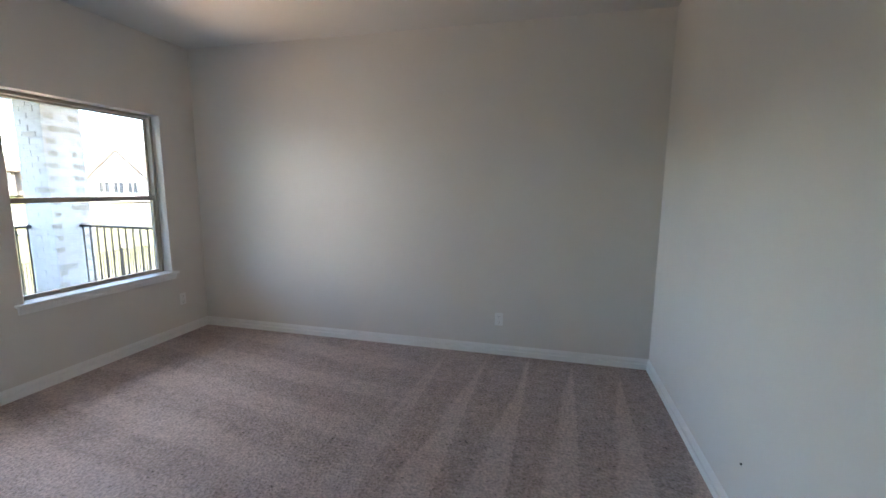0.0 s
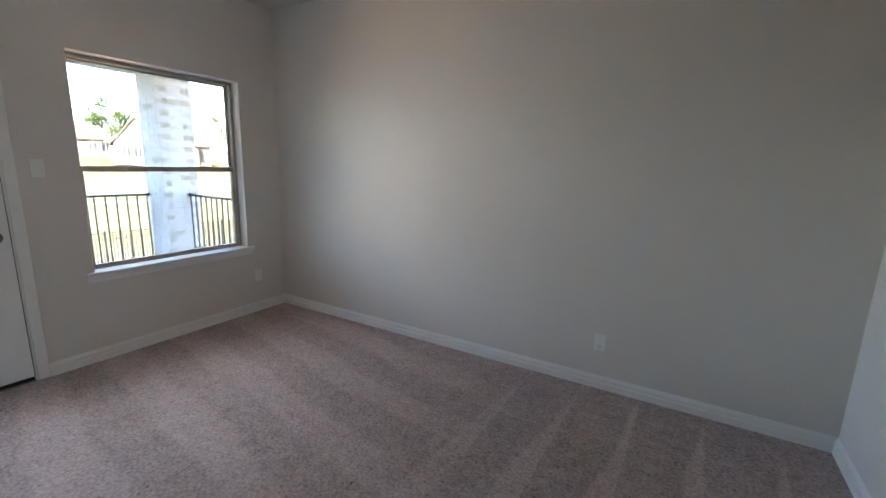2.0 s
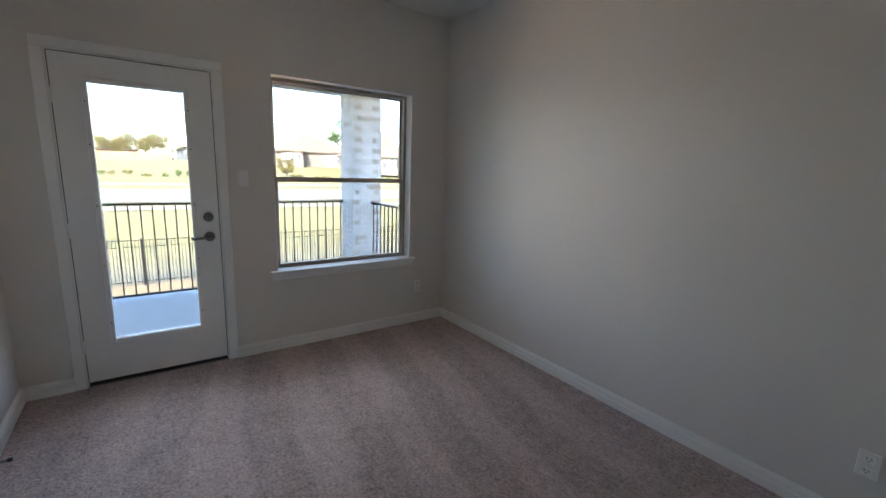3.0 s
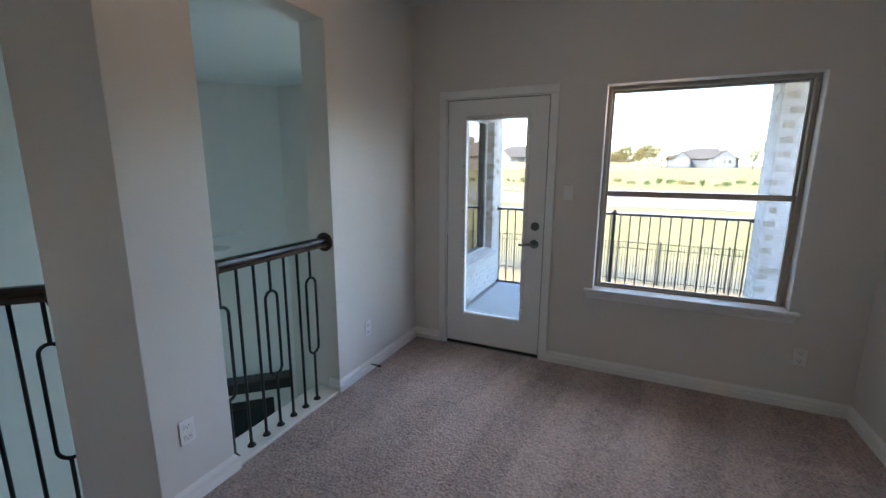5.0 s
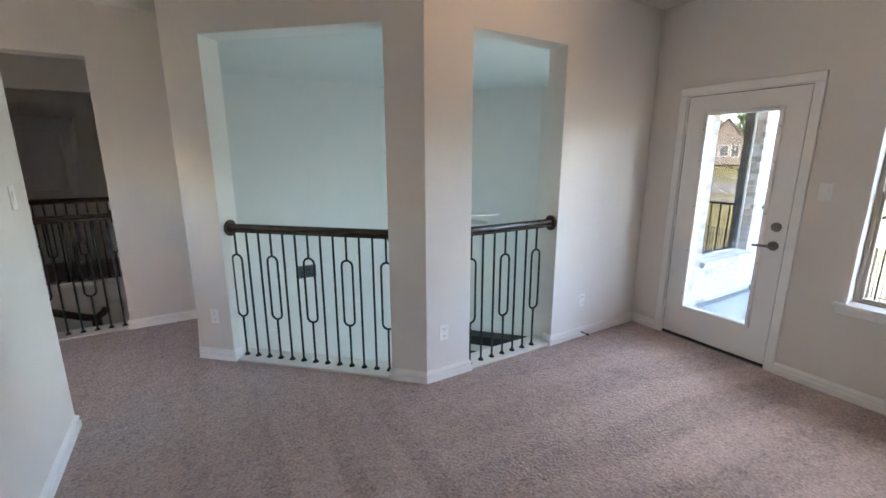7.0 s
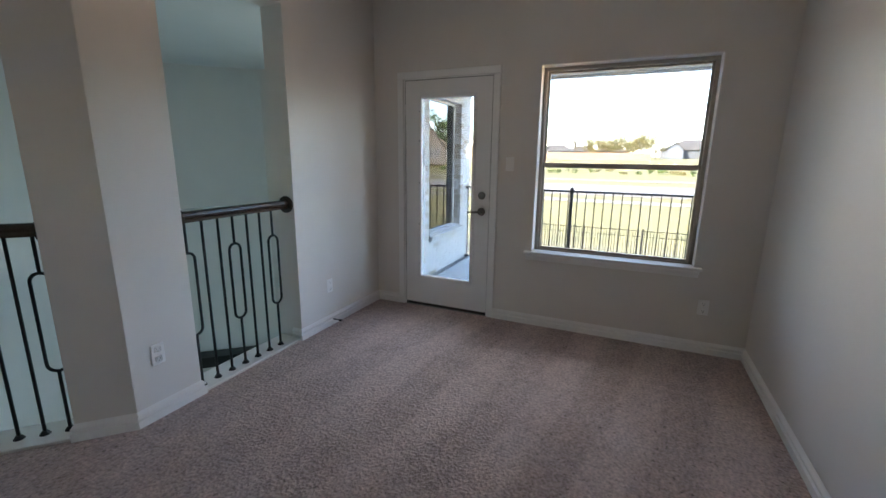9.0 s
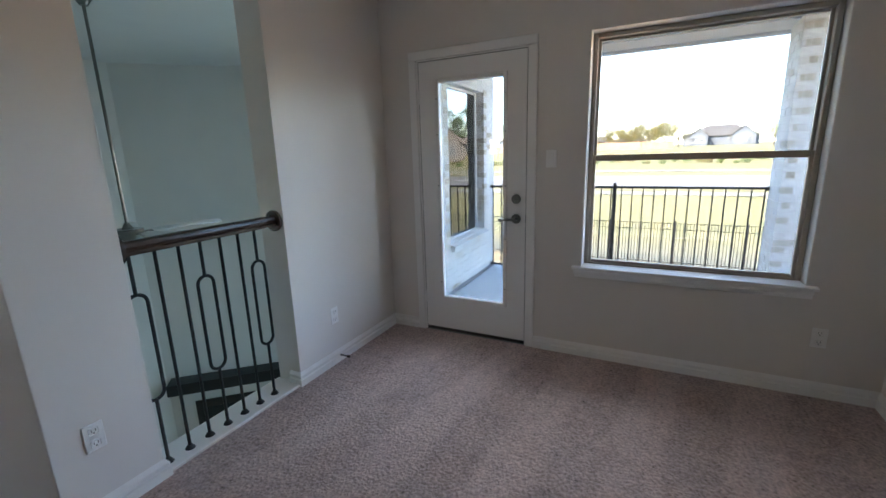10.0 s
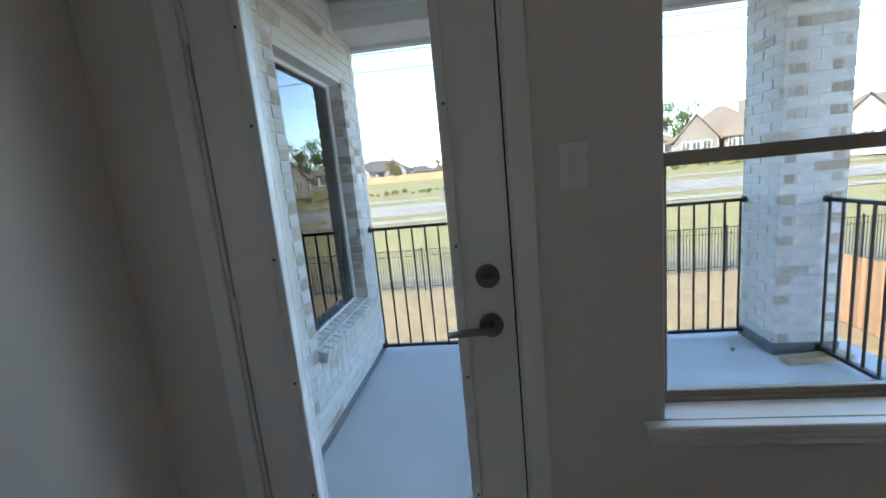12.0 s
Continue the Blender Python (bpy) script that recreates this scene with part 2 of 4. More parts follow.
def zoned_ground():
    """The lawn: bare tan sod near the house, a rough grey-brown strip behind the yard fence, then dry grass."""
    m = GRASS
    n, l = m.node_tree.nodes, m.node_tree.links
    p = n["Principled BSDF"]
    grass = p.inputs["Base Color"].links[0].from_socket
    co = n.new("ShaderNodeTexCoord").outputs["Object"]
    sep = n.new("ShaderNodeSeparateXYZ")
    l.new(co, sep.inputs[0])
    t = n.new("ShaderNodeTexNoise")
    t.inputs["Scale"].default_value, t.inputs["Detail"].default_value = 2.6, 12
    l.new(co, t.inputs["Vector"])
    out = grass
    for x0, x1, c in ((-27, -21, (0.19, 0.165, 0.105)), (-20.2, -19.4, (0.26, 0.185, 0.095))):
        r = n.new("ShaderNodeMapRange")
        r.inputs["From Min"].default_value, r.inputs["From Max"].default_value = x0, x1
        l.new(sep.outputs["X"], r.inputs["Value"])
        h = n.new("ShaderNodeHueSaturation")
        h.inputs["Color"].default_value = (*c, 1)
        v = n.new("ShaderNodeMapRange")
        v.inputs["To Min"].default_value, v.inputs["To Max"].default_value = 0.25, 1.75
        l.new(t.outputs["Fac"], v.inputs["Value"]), l.new(v.outputs[0], h.inputs["Value"])
        mix = n.new("ShaderNodeMix")
        mix.data_type = "RGBA"
        l.new(r.outputs[0], mix.inputs[0]), l.new(out, mix.inputs[6]), l.new(h.outputs[0], mix.inputs[7])
        out = mix.outputs[2]
    l.new(out, p.inputs["Base Color"])
    return m


ROOFM = ramp_material("brown_shingle", [(0.3, (0.15, 0.115, 0.082)), (0.7, (0.215, 0.165, 0.12))], 5)
ROOFG = ramp_material("grey_shingle", [(0.3, (0.085, 0.074, 0.062)), (0.7, (0.12, 0.105, 0.088))], 5)
LEAF = ramp_material("green_leaves", [(0, (0.075, 0.11, 0.03)), (0.5, (0.11, 0.15, 0.04)), (1, (0.15, 0.175, 0.055))], 3, source="island")
LEAFY = ramp_material("yellowing_leaves", [(0, (0.13, 0.13, 0.035)), (0.5, (0.20, 0.165, 0.05)), (1, (0.24, 0.15, 0.05))], 3, source="island")
STUCCO = material("pale_masonry", (0.20, 0.165, 0.13), 0.9, vary=0.08, scale=1.5, fine=0.08, fine_scale=14)
STUCCOW = material("white_siding", (0.66, 0.65, 0.63), 0.85, vary=0.05, scale=1.5)
HOUSEP = material("pale_grey_siding", (0.13, 0.135, 0.14), 0.85, vary=0.05, scale=1.5)
HOUSEW = material("cream_siding", (0.28, 0.265, 0.24), 0.85, vary=0.05, scale=1.5)
STUCCOR = material("red_brick_far", (0.16, 0.085, 0.06), 0.9, vary=0.1, scale=2, fine=0.1, fine_scale=14)
DARKWIN = material("dark_window_glass", (0.03, 0.035, 0.04), 0.1)


# ---- mesh helpers ----
def thing(name, label="", category="", group="", kind="", at=(0, 0, 0)):
    ob = new(name)
    ob.location = at
    ob.empty_display_size = 0.05
    return tagged(ob, label, category, group, kind)


def mesh_of(name, bm, mat, smooth=False):
    me = bpy.data.meshes.new(name)
    bmesh.ops.recalc_face_normals(bm, faces=bm.faces[:])
    for f in bm.faces:
        f.smooth = smooth
    bm.to_mesh(me)
    bm.free()
    me.materials.append(mat)
    return me


def part(name, bm, mat, parent=None, label="", smooth=False, kind=""):
    """Links a bmesh in world coordinates as one mesh object under a thing or a part (or on its own)."""
    ob = new(name, mesh_of(name, bm, mat, smooth))
    if parent is not None:
        ob.parent = parent
        if parent.parent is None:
            ob.matrix_parent_inverse = Matrix.Translation(-parent.location)
    return tagged(ob, label, kind=kind)


def box(lo, hi, bevel=0.0, bm=None, m=None, seg=1):
    own = bmesh.new()
    bmesh.ops.create_cube(own, size=1)
    lo, hi = Vector(lo), Vector(hi)
    for v in own.verts:
        v.co = Vector([lo[i] + (v.co[i] + 0.5) * (hi[i] - lo[i]) for i in range(3)])
    if bevel:
        bmesh.ops.bevel(own, geom=own.edges[:], offset=bevel, segments=seg, affect="EDGES", profile=0.5)
    return merge(own, bm, m)


def merge(own, bm=None, m=None):
    if m is not None:
        own.transform(m)
    if bm is None:
        return own
    me = bpy.data.meshes.new("tmp")
    own.to_mesh(me)
    own.free()
    bm.from_mesh(me)
    bpy.data.meshes.remove(me)
    return bm


def rod(a, b, r, seg=10, r2=None, bm=None, bevel=0.0):
    own = bmesh.new()
    a, b = Vector(a), Vector(b)
    d = b - a
    bmesh.ops.create_cone(own, cap_ends=True, segments=seg, radius1=r, radius2=r if r2 is None else r2, depth=d.length)
    if bevel:
        rim = [e for e in own.edges if abs(e.verts[0].co.z - e.verts[1].co.z) < 1e-6]
        bmesh.ops.bevel(own, geom=rim, offset=bevel, segments=2, affect="EDGES", profile=0.5)
    own.transform(Matrix.Translation((a + b) / 2) @ d.to_track_quat("Z", "Y").to_matrix().to_4x4())
    return merge(own, bm)


def sweep(points, ring, closed=False, bm=None):
    """A tube: ring (list of 2D points: sideways, up) carried along points."""
    own = bmesh.new()
    pts = [Vector(p) for p in points]
    rows = []
    count = len(pts)
    for i, p in enumerate(pts):
        if closed:
            d = pts[(i + 1) % count] - pts[i - 1]
        else:
            d = pts[min(i + 1, count - 1)] - pts[max(i - 1, 0)]
        d.normalize()
        side = d.cross(Vector((0, 0, 1)))
        if side.length < 1e-3:
            side = Vector((1, 0, 0))
        side.normalize()
        up = side.cross(d)
        rows.append([own.verts.new(p + side * a + up * b) for a, b in ring])
    k = len(ring)
    for i in range(count if closed else count - 1):
        r0, r1 = rows[i], rows[(i + 1) % count]
        for j in range(k):
            own.faces.new((r0[j], r0[(j + 1) % k], r1[(j + 1) % k], r1[j]))
    if not closed:
        own.faces.new(rows[0]), own.faces.new(rows[-1][::-1])
    return merge(own, bm)


def circle(r, k=8):
    return [(r * math.cos(2 * math.pi * i / k), r * math.sin(2 * math.pi * i / k)) for i in range(k)]


def panel(p0, p1, back, z0, z1, holes=(), bm=None):
    """An upright slab from p0 to p1 (front face, plan view), back metres thick to the right of p0->p1, with holes (s0, s1, z0, z1)."""
    p0, p1 = Vector((*p0, 0)), Vector((*p1, 0))
    u = (p1 - p0).normalized()
    nrm = Vector((u.y, -u.x, 0))
    length = (p1 - p0).length
    ss = sorted({0, length, *[h[0] for h in holes], *[h[1] for h in holes]})
    zs = sorted({z0, z1, *[h[2] for h in holes], *[h[3] for h in holes]})
    ss, zs = [s for s in ss if 0 <= s <= length], [z for z in zs if z0 <= z <= z1]
    own = bmesh.new()
    at = {}

    def v(i, j, k):
        if (i, j, k) not in at:
            at[i, j, k] = own.verts.new(p0 + u * ss[i] + nrm * back * k + Vector((0, 0, zs[j])))
        return at[i, j, k]

    def solid(i, j):
        if not (0 <= i < len(ss) - 1 and 0 <= j < len(zs) - 1):
            return False
        s, z = (ss[i] + ss[i + 1]) / 2, (zs[j] + zs[j + 1]) / 2
        return not any(h[0] < s < h[1] and h[2] < z < h[3] for h in holes)
    for i in range(len(ss) - 1):
        for j in range(len(zs) - 1):
            if not solid(i, j):
                continue
            for k in (0, 1):
                own.faces.new((v(i, j, k), v(i + 1, j, k), v(i + 1, j + 1, k), v(i, j + 1, k)))
            for (a, b), (c, d, e, f) in (((i - 1, j), (i, j, i, j + 1)), ((i + 1, j), (i + 1, j, i + 1, j + 1)), ((i, j - 1), (i, j, i + 1, j)), ((i, j + 1), (i, j + 1, i + 1, j + 1))):
                if not solid(a, b):
                    own.faces.new((v(c, d, 0), v(e, f, 0), v(e, f, 1), v(c, d, 1)))
    return merge(own, bm)


def wall(name, p0, p1, back, z0, z1, holes=(), mat=None, soft=0.006):
    ob = tagged(part(name, panel(p0, p1, back, z0, z1, holes), mat or WALL), kind="structure")
    if soft:
        b = ob.modifiers.new("soft_edges", "BEVEL")
        b.width, b.segments, b.limit_method, b.angle_limit = soft, 3, "ANGLE", radians(40)
    return ob


def slab(name, outline, z0, z1, mat, label=""):
    bm = bmesh.new()
    low = [bm.verts.new((x, y, z0)) for x, y in outline]
    high = [bm.verts.new((x, y, z1)) for x, y in outline]
    bm.faces.new(low[::-1]), bm.faces.new(high)
    for i in range(len(outline)):
        j = (i + 1) % len(outline)
        bm.faces.new((low[i], low[j], high[j], high[i]))
    bmesh.ops.triangulate(bm, faces=[f for f in bm.faces if len(f.verts) > 4])
    return tagged(part(name, bm, mat), label, kind="structure")


# ---- the plan (metres) ----
W, E, N, S, H = -3.30, 1.065, 3.995, 0.90, 2.80
LOW = -3.30                                   # floor of the tall living room
DIAG_A, DIAG_B = Vector((-0.985, 0.90)), Vector((0.39, -0.385))
DU = (DIAG_B - DIAG_A).normalized()
O1, O2, OTOP = (0.262, 1.575), (-2.195, -1.350), 2.395
HALL_S, HALL_W = -1.365, 0.39
THICK = 0.19
WIN = (2.420, 3.605, 0.640, 2.107)            # window opening in the west wall: y0, y1, z0, z1
DOOR = (1.200, 2.045, 0.0, 2.078)
BRICK_Y, BALC_Z = 0.975, -0.05

slab("floor", [(W, N), (W, S), (DIAG_A.x, S), (DIAG_B.x, DIAG_B.y), (HALL_W, HALL_S), (3.1, HALL_S), (3.1, 0.27), (E, 0.27), (E, N)], -0.25, 0.0, CARPET, "beige cut-pile carpet with vacuum strokes")
tagged(part("ceiling", box((-5.55, -6.3, H), (3.3, 4.3, H + 0.2)), CEIL), kind="structure")

wall("wall_west", (W, S - 0.1), (W, N + 0.16), -0.17, -0.25, H, [(DOOR[0] - S + 0.1, DOOR[1] - S + 0.1, -0.03, DOOR[3]), (WIN[0] - S + 0.1, WIN[1] - S + 0.1, WIN[2], WIN[3])])
wall("wall_north", (W - 0.17, N), (E + 0.16, N), -0.16, LOW, H, soft=0)
wall("wall_east", (E, N), (E, 0.27), -0.14, LOW, H, soft=0.004)
wall("wall_hall_north", (E + 0.14, 0.27), (3.1, 0.27), -0.14, -0.25, H, soft=0)
# the hole is an invented, unseen opening for the hall's fill lamp
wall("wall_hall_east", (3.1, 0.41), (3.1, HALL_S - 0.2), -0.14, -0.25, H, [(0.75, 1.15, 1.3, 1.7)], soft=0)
wall("wall_south", (W - 0.0, S), (DIAG_A.x, S), THICK, LOW, H, [(O2[0] - W, O2[1] - W, 0.012, OTOP)], soft=0.004)
wall("wall_diagonal", DIAG_A, DIAG_B, THICK, LOW, H, [(O1[0], O1[1], 0.012, OTOP)], soft=0.004)
wall("wall_hall_west", (HALL_W, DIAG_B.y - 0.02), (HALL_W, -4.35), 0.14, LOW, H, soft=0.004)
wall("wall_hall_south", (HALL_W, HALL_S), (3.1, HALL_S), 0.20, LOW, H, [(0.95 - HALL_W, 2.35 - HALL_W, 0.012, 2.39)], soft=0.004)
wall("wall_living_south", (0.26, -4.2), (-5.55, -4.2), -0.15, LOW, H, soft=0)
# both holes are assumed, unseen openings that hold the living room's fill lamps
wall("wall_living_west", (-5.4, -4.35), (-5.4, 0.72), -0.15, LOW, H, [(4.05, 4.65, -2.4, -0.7), (4.05, 4.65, 0.4, 1.8)], soft=0)
wall("wall_living_north", (-5.55, 0.72), (W, 0.72), -0.16, LOW, H, [(0.33, 1.31, 0.50, 2.09)], soft=0)
wall("wall_fireplace", (-4.03, -4.2), (-5.4, -2.75), -0.10, LOW, H, soft=0)
tagged(part("floor_living", box((-5.55, -4.35, LOW - 0.1), (3.3, 4.1, LOW)), TIMBER), kind="structure")
# stairwell and the dark landing beyond it
wall("wall_stair_west", (0.95, HALL_S - 0.2), (0.95, -5.0), 0.12, LOW, H, soft=0)
wall("wall_stair_east", (2.35, HALL_S - 0.2), (2.35, -3.4), -0.12, LOW, H, soft=0)
wall("wall_landing_front", (0.95, -3.42), (3.1, -3.42), 0.14, LOW, H, [(0.06, 1.40, 0.02, 2.33)], soft=0.006)
wall("wall_landing_back", (0.95, -4.95), (3.1, -4.95), 0.14, -0.2, H, soft=0)
wall("wall_landing_east", (3.1, -3.4), (3.1, -5.1), -0.14, -0.2, H, soft=0)
tagged(part("floor_landing", box((0.95, -5.0, -0.25), (3.1, -3.56, 0.0)), CARPET), kind="structure")

for p, q in ((DIAG_A, (-0.0017, -0.0046)), (DIAG_B, (-0.0046, -0.0017))):
    tagged(part("trim_corner_bead", rod((p.x + q[0], p.y + q[1], 0.0), (p.x + q[0], p.y + q[1], H - 0.001), 0.0047, 16), WALL, smooth=True), "painted rounded corner", kind="structure")


# ---- trim ----
BASE_RING = [(0, 0), (0.018, 0), (0.018, 0.042), (0.009, 0.047), (0.008, 0.056), (0.016, 0.061), (0.015, 0.070), (0.005, 0.082), (0, 0.090)]


def baseboard(points):
    """A moulded baseboard along plan points, with the room on the right of the way."""
    own = bmesh.new()
    pts = [Vector((*p, 0.0)) for p in points]
    rows = []
    for i, p in enumerate(pts):
        ns = []
        for a, b in ((i - 1, i), (i, i + 1)):
            if a >= 0 and b < len(pts):
                d = (pts[b] - pts[a]).normalized()
                ns.append(Vector((d.y, -d.x, 0)))
        n = sum(ns, Vector((0, 0, 0))).normalized()
        n = n / max(n.dot(ns[0]), 0.3)
        rows.append([own.verts.new(p + n * a + Vector((0, 0, b))) for a, b in BASE_RING])
    for r0, r1 in zip(rows, rows[1:]):
        for j in range(len(BASE_RING)):
            k = (j + 1) % len(BASE_RING)
            own.faces.new((r0[j], r0[k], r1[k], r1[j]))
    own.faces.new(rows[0]), own.faces.new(rows[-1][::-1])
    return tagged(part("baseboard", own, TRIM), "white painted moulded baseboard along the wall", kind="structure")


def diag(s, off=0.0):
    p = DIAG_A + DU * s
    return (p.x + DU.y * off, p.y - DU.x * off)      # off: into the wall


J = 0.085     # how far the baseboard turns into the openings
baseboard([(W, DOOR[0] - 0.055), (W, S), (O2[0], S), (O2[0], S - J)][::-1])
baseboard([(O2[1], S - J), (O2[1], S), tuple(DIAG_A), diag(O1[0]), diag(O1[0], J)][::-1])
baseboard([diag(O1[1], J), diag(O1[1]), tuple(DIAG_B), (HALL_W, HALL_S), (0.95, HALL_S), (0.95, HALL_S - 0.07)][::-1])
baseboard([(E + 0.14, 0.27), (E, 0.27), (E, N), (W, N), (W, DOOR[1] + 0.055)][::-1])


def strip(name, lo, hi, mat=None, bevel=0.003, label=""):
    return tagged(part(name, box(lo, hi, bevel), mat or TRIM), label, kind="structure")


# painted caps on the openings' edges
strip("trim_ledge", (O2[0] + 0.002, S - THICK - 0.01, -0.03), (O2[1] - 0.002, S - 0.001, 0.016), label="white painted ledge under the railing")
own = panel(diag(O1[0] + 0.002, 0.001), diag(O1[1] - 0.002, 0.001), THICK + 0.01, -0.03, 0.016)
tagged(part("trim_ledge", own, TRIM), "white painted ledge under the railing", kind="structure")
strip("trim_ledge", (0.952, HALL_S - 0.21, -0.03), (2.348, HALL_S - 0.001, 0.016), label="white painted ledge under the stair railing")
strip("trim_ledge", (1.012, -3.57, -0.03), (2.348, -3.415, 0.026), label="white painted ledge at the landing")
strip("trim_fascia", (1.0, -3.418, -0.32), (2.348, -3.41, -0.03), label="white fascia board at the landing")


# ---- railings ----
def railing(name, a, b, z0, rail_z, order, label, first, step):
    """A dark wooden handrail between two wall rosettes over black balusters; order: 'o' a looped one, '|' a plain one."""
    a, b = Vector((*a, 0)), Vector((*b, 0))
    u = (b - a).normalized()
    length = (b - a).length
    top = thing(name, label, "railing", at=(a.x, a.y, z0))
    prof = [(-0.030, -0.028), (0.030, -0.028), (0.030, -0.012), (0.024, -0.004), (0.031, 0.008), (0.027, 0.024), (0.014, 0.033), (-0.014, 0.033), (-0.027, 0.024), (-0.031, 0.008), (-0.024, -0.004), (-0.030, -0.012)]
    up = Vector((0, 0, 1))
    part("handrail", sweep([a + u * 0.004 + up * rail_z, b - u * 0.004 + up * rail_z], prof), WOOD, top, "dark stained wooden handrail", smooth=False)
    for p, d in ((a, u), (b, -u)):
        part("rosette", rod(p + up * rail_z + d * 0.0005, p + up * rail_z + d * 0.022, 0.062, 28, bevel=0.006), WOOD, top, "round dark wooden wall rosette", smooth=False)
    r = 0.0082
    for i, c in enumerate(order):
        base = a + u * (first + step * i) + up * z0
        under = rail_z - 0.027 - z0
        bm = bmesh.new()
        if c == "|":
            rod(base, base + up * under, r, 8, bm=bm)
        else:
            lo, hi, half = 0.33, 0.835, 0.042
            rod(base, base + up * lo, r, 8, bm=bm)
            rod(base + up * hi, base + up * under, r, 8, bm=bm)
            loop = []
            for k in range(13):
                t = math.pi * k / 12
                loop.append(base + u * (half * math.cos(t)) + up * (hi - half + half * math.sin(t)))
            for k in range(13):
                t = math.pi + math.pi * k / 12
                loop.append(base + u * (half * math.cos(t)) + up * (lo + half + half * math.sin(t)))
            # the ring is carried in the railing's own plane
            side = u.cross(up)
            rows = []
            for k, p in enumerate(loop):
                d = (loop[(k + 1) % len(loop)] - loop[k - 1]).normalized()
                other = d.cross(side)
                rows.append([bm.verts.new(p + side * x + other * y) for x, y in circle(r, 8)])
            for k in range(len(rows)):
                r0, r1 = rows[k], rows[(k + 1) % len(rows)]
                for j in range(8):
                    bm.faces.new((r0[j], r0[(j + 1) % 8], r1[(j + 1) % 8], r1[j]))
        bal = part("baluster", bm, IRON, top, "black iron baluster with a long loop" if c == "o" else "", smooth=True)
        part("shoe", rod(base, base + up * 0.018, 0.024, 14, r2=0.012), IRON, bal)
    return top


MID = 0.066
railing("railing", (O2[1], S - MID), (O2[0], S - MID), 0.016, 1.058, "o||o||o", "black iron railing with dark wooden handrail in the wall opening", 0.050, 0.1063)
railing("railing", diag(O1[1], 0.092), diag(O1[0], 0.092), 0.016, 1.058, "o||o||o||o||o", "long black iron railing with dark wooden handrail in the angled opening", 0.041, 0.1016)
railing("railing", (0.95, HALL_S - 0.09), (2.35, HALL_S - 0.09), 0.016, 1.058, "||o||o||o||o|", "black iron railing with wooden handrail above the stairwell", 0.055, 0.1035)
railing("railing", (1.01, -3.49), (2.35, -3.49), 0.026, 1.045, "||o||o||o||o|", "black iron railing with wooden handrail at the far landing", 0.055, 0.102)


# ---- window ----
def window(name, m, width, height, meet, label, glass, frame_mat, fixed=False):
    """A single-hung window: local x along its width, y outwards, z up; m places its lower corner."""
    top = tagged(new(name), label, kind="structure")
    F = 0.026

    def bar(x0, x1, y0, y1, z0, z1, bev=0.003, bm=None):
        return box((x0, y0, z0), (x1, y1, z1), bev, bm)

    def ring(x0, x1, y0, y1, z0, z1, w, wb=None, wt=None):
        wb, wt = wb or w, wt or w
        bm = bmesh.new()
        bar(x0, x0 + w, y0, y1, z0, z1, bm=bm), bar(x1 - w, x1, y0, y1, z0, z1, bm=bm)
        bar(x0 + w, x1 - w, y0 + 0.001, y1 - 0.001, z0, z0 + wb, bm=bm), bar(x0 + w, x1 - w, y0 + 0.001, y1 - 0.001, z1 - wt, z1, bm=bm)
        return bm
    bm = ring(0.002, width - 0.002, 0.0, 0.075, 0.002, height - 0.002, F, 0.018)
    bm.transform(m)
    part("window_frame", bm, frame_mat, top, "white vinyl window frame" if fixed else "tan vinyl window frame")
    if fixed:
        bm = box((F - 0.01, 0.055, F - 0.01), (width - F + 0.01, 0.059, height - F + 0.01))
        bm.transform(m)
        part("pane", bm, glass, top, "dark reflecting window pane")
        return top
    bm = ring(F - 0.004, width - F + 0.004, 0.044, 0.066, meet - 0.015, height - F + 0.004, 0.022, 0.030, 0.020)
    bm.transform(m)
    part("upper_sash", bm, CLAY, top)
    bm = ring(F - 0.004, width - F + 0.004, 0.012, 0.038, 0.012, meet + 0.020, 0.023, 0.026, 0.038)
    bm.transform(m)
    part("lower_sash", bm, CLAY, top)
    for x0, x1, y, z0, z1 in ((F + 0.015, width - F - 0.015, 0.055, meet + 0.01, height - F - 0.015), (F + 0.02, width - F - 0.02, 0.025, 0.030, meet - 0.012)):
        bm = box((x0, y, z0), (x1, y + 0.004, z1))
        bm.transform(m)
        p = part("pane", bm, glass, top, "clear window pane")
        p.visible_shadow = False
    return top


OUT = Matrix(((0, -1, 0, 0), (1, 0, 0, 0), (0, 0, 1, 0), (0, 0, 0, 1)))      # local x -> +y, local y -> -x
window("window_1", Matrix.Translation((W - 0.088, WIN[0], WIN[2])) @ OUT, WIN[1] - WIN[0], WIN[3] - WIN[2], 0.715, "tan single-hung window with two panes", GLASS, CLAY)
window("window_2", Matrix.Translation((-5.235, 0.82, 0.50)), 0.98, 1.59, 0.0 + 0.80, "dark reflecting window in the painted brick wall", GLASS2, TRIM, True)
bm = box((W - 0.087, WIN[0] + 0.001, WIN[2] - 0.004), (W + 0.001, WIN[1] - 0.001, WIN[2] + 0.010), 0.002)
box((W + 0.0005, WIN[0] - 0.062, WIN[2] - 0.014), (W + 0.040, WIN[1] + 0.052, WIN[2] + 0.010), 0.007, bm, seg=3)
tagged(part("window_sill", bm, TRIM), "white painted wooden window sill", kind="structure")
bm = box((W + 0.0005, WIN[0] - 0.045, WIN[2] - 0.066), (W + 0.012, WIN[1] + 0.035, WIN[2] - 0.015), 0.003)
box((W + 0.0005, WIN[0] - 0.049, WIN[2] - 0.044), (W + 0.021, WIN[1] + 0.039, WIN[2] - 0.015), 0.007, bm, seg=3)
tagged(part("trim_sill_apron", bm, TRIM), "white apron moulding under the sill", kind="structure")

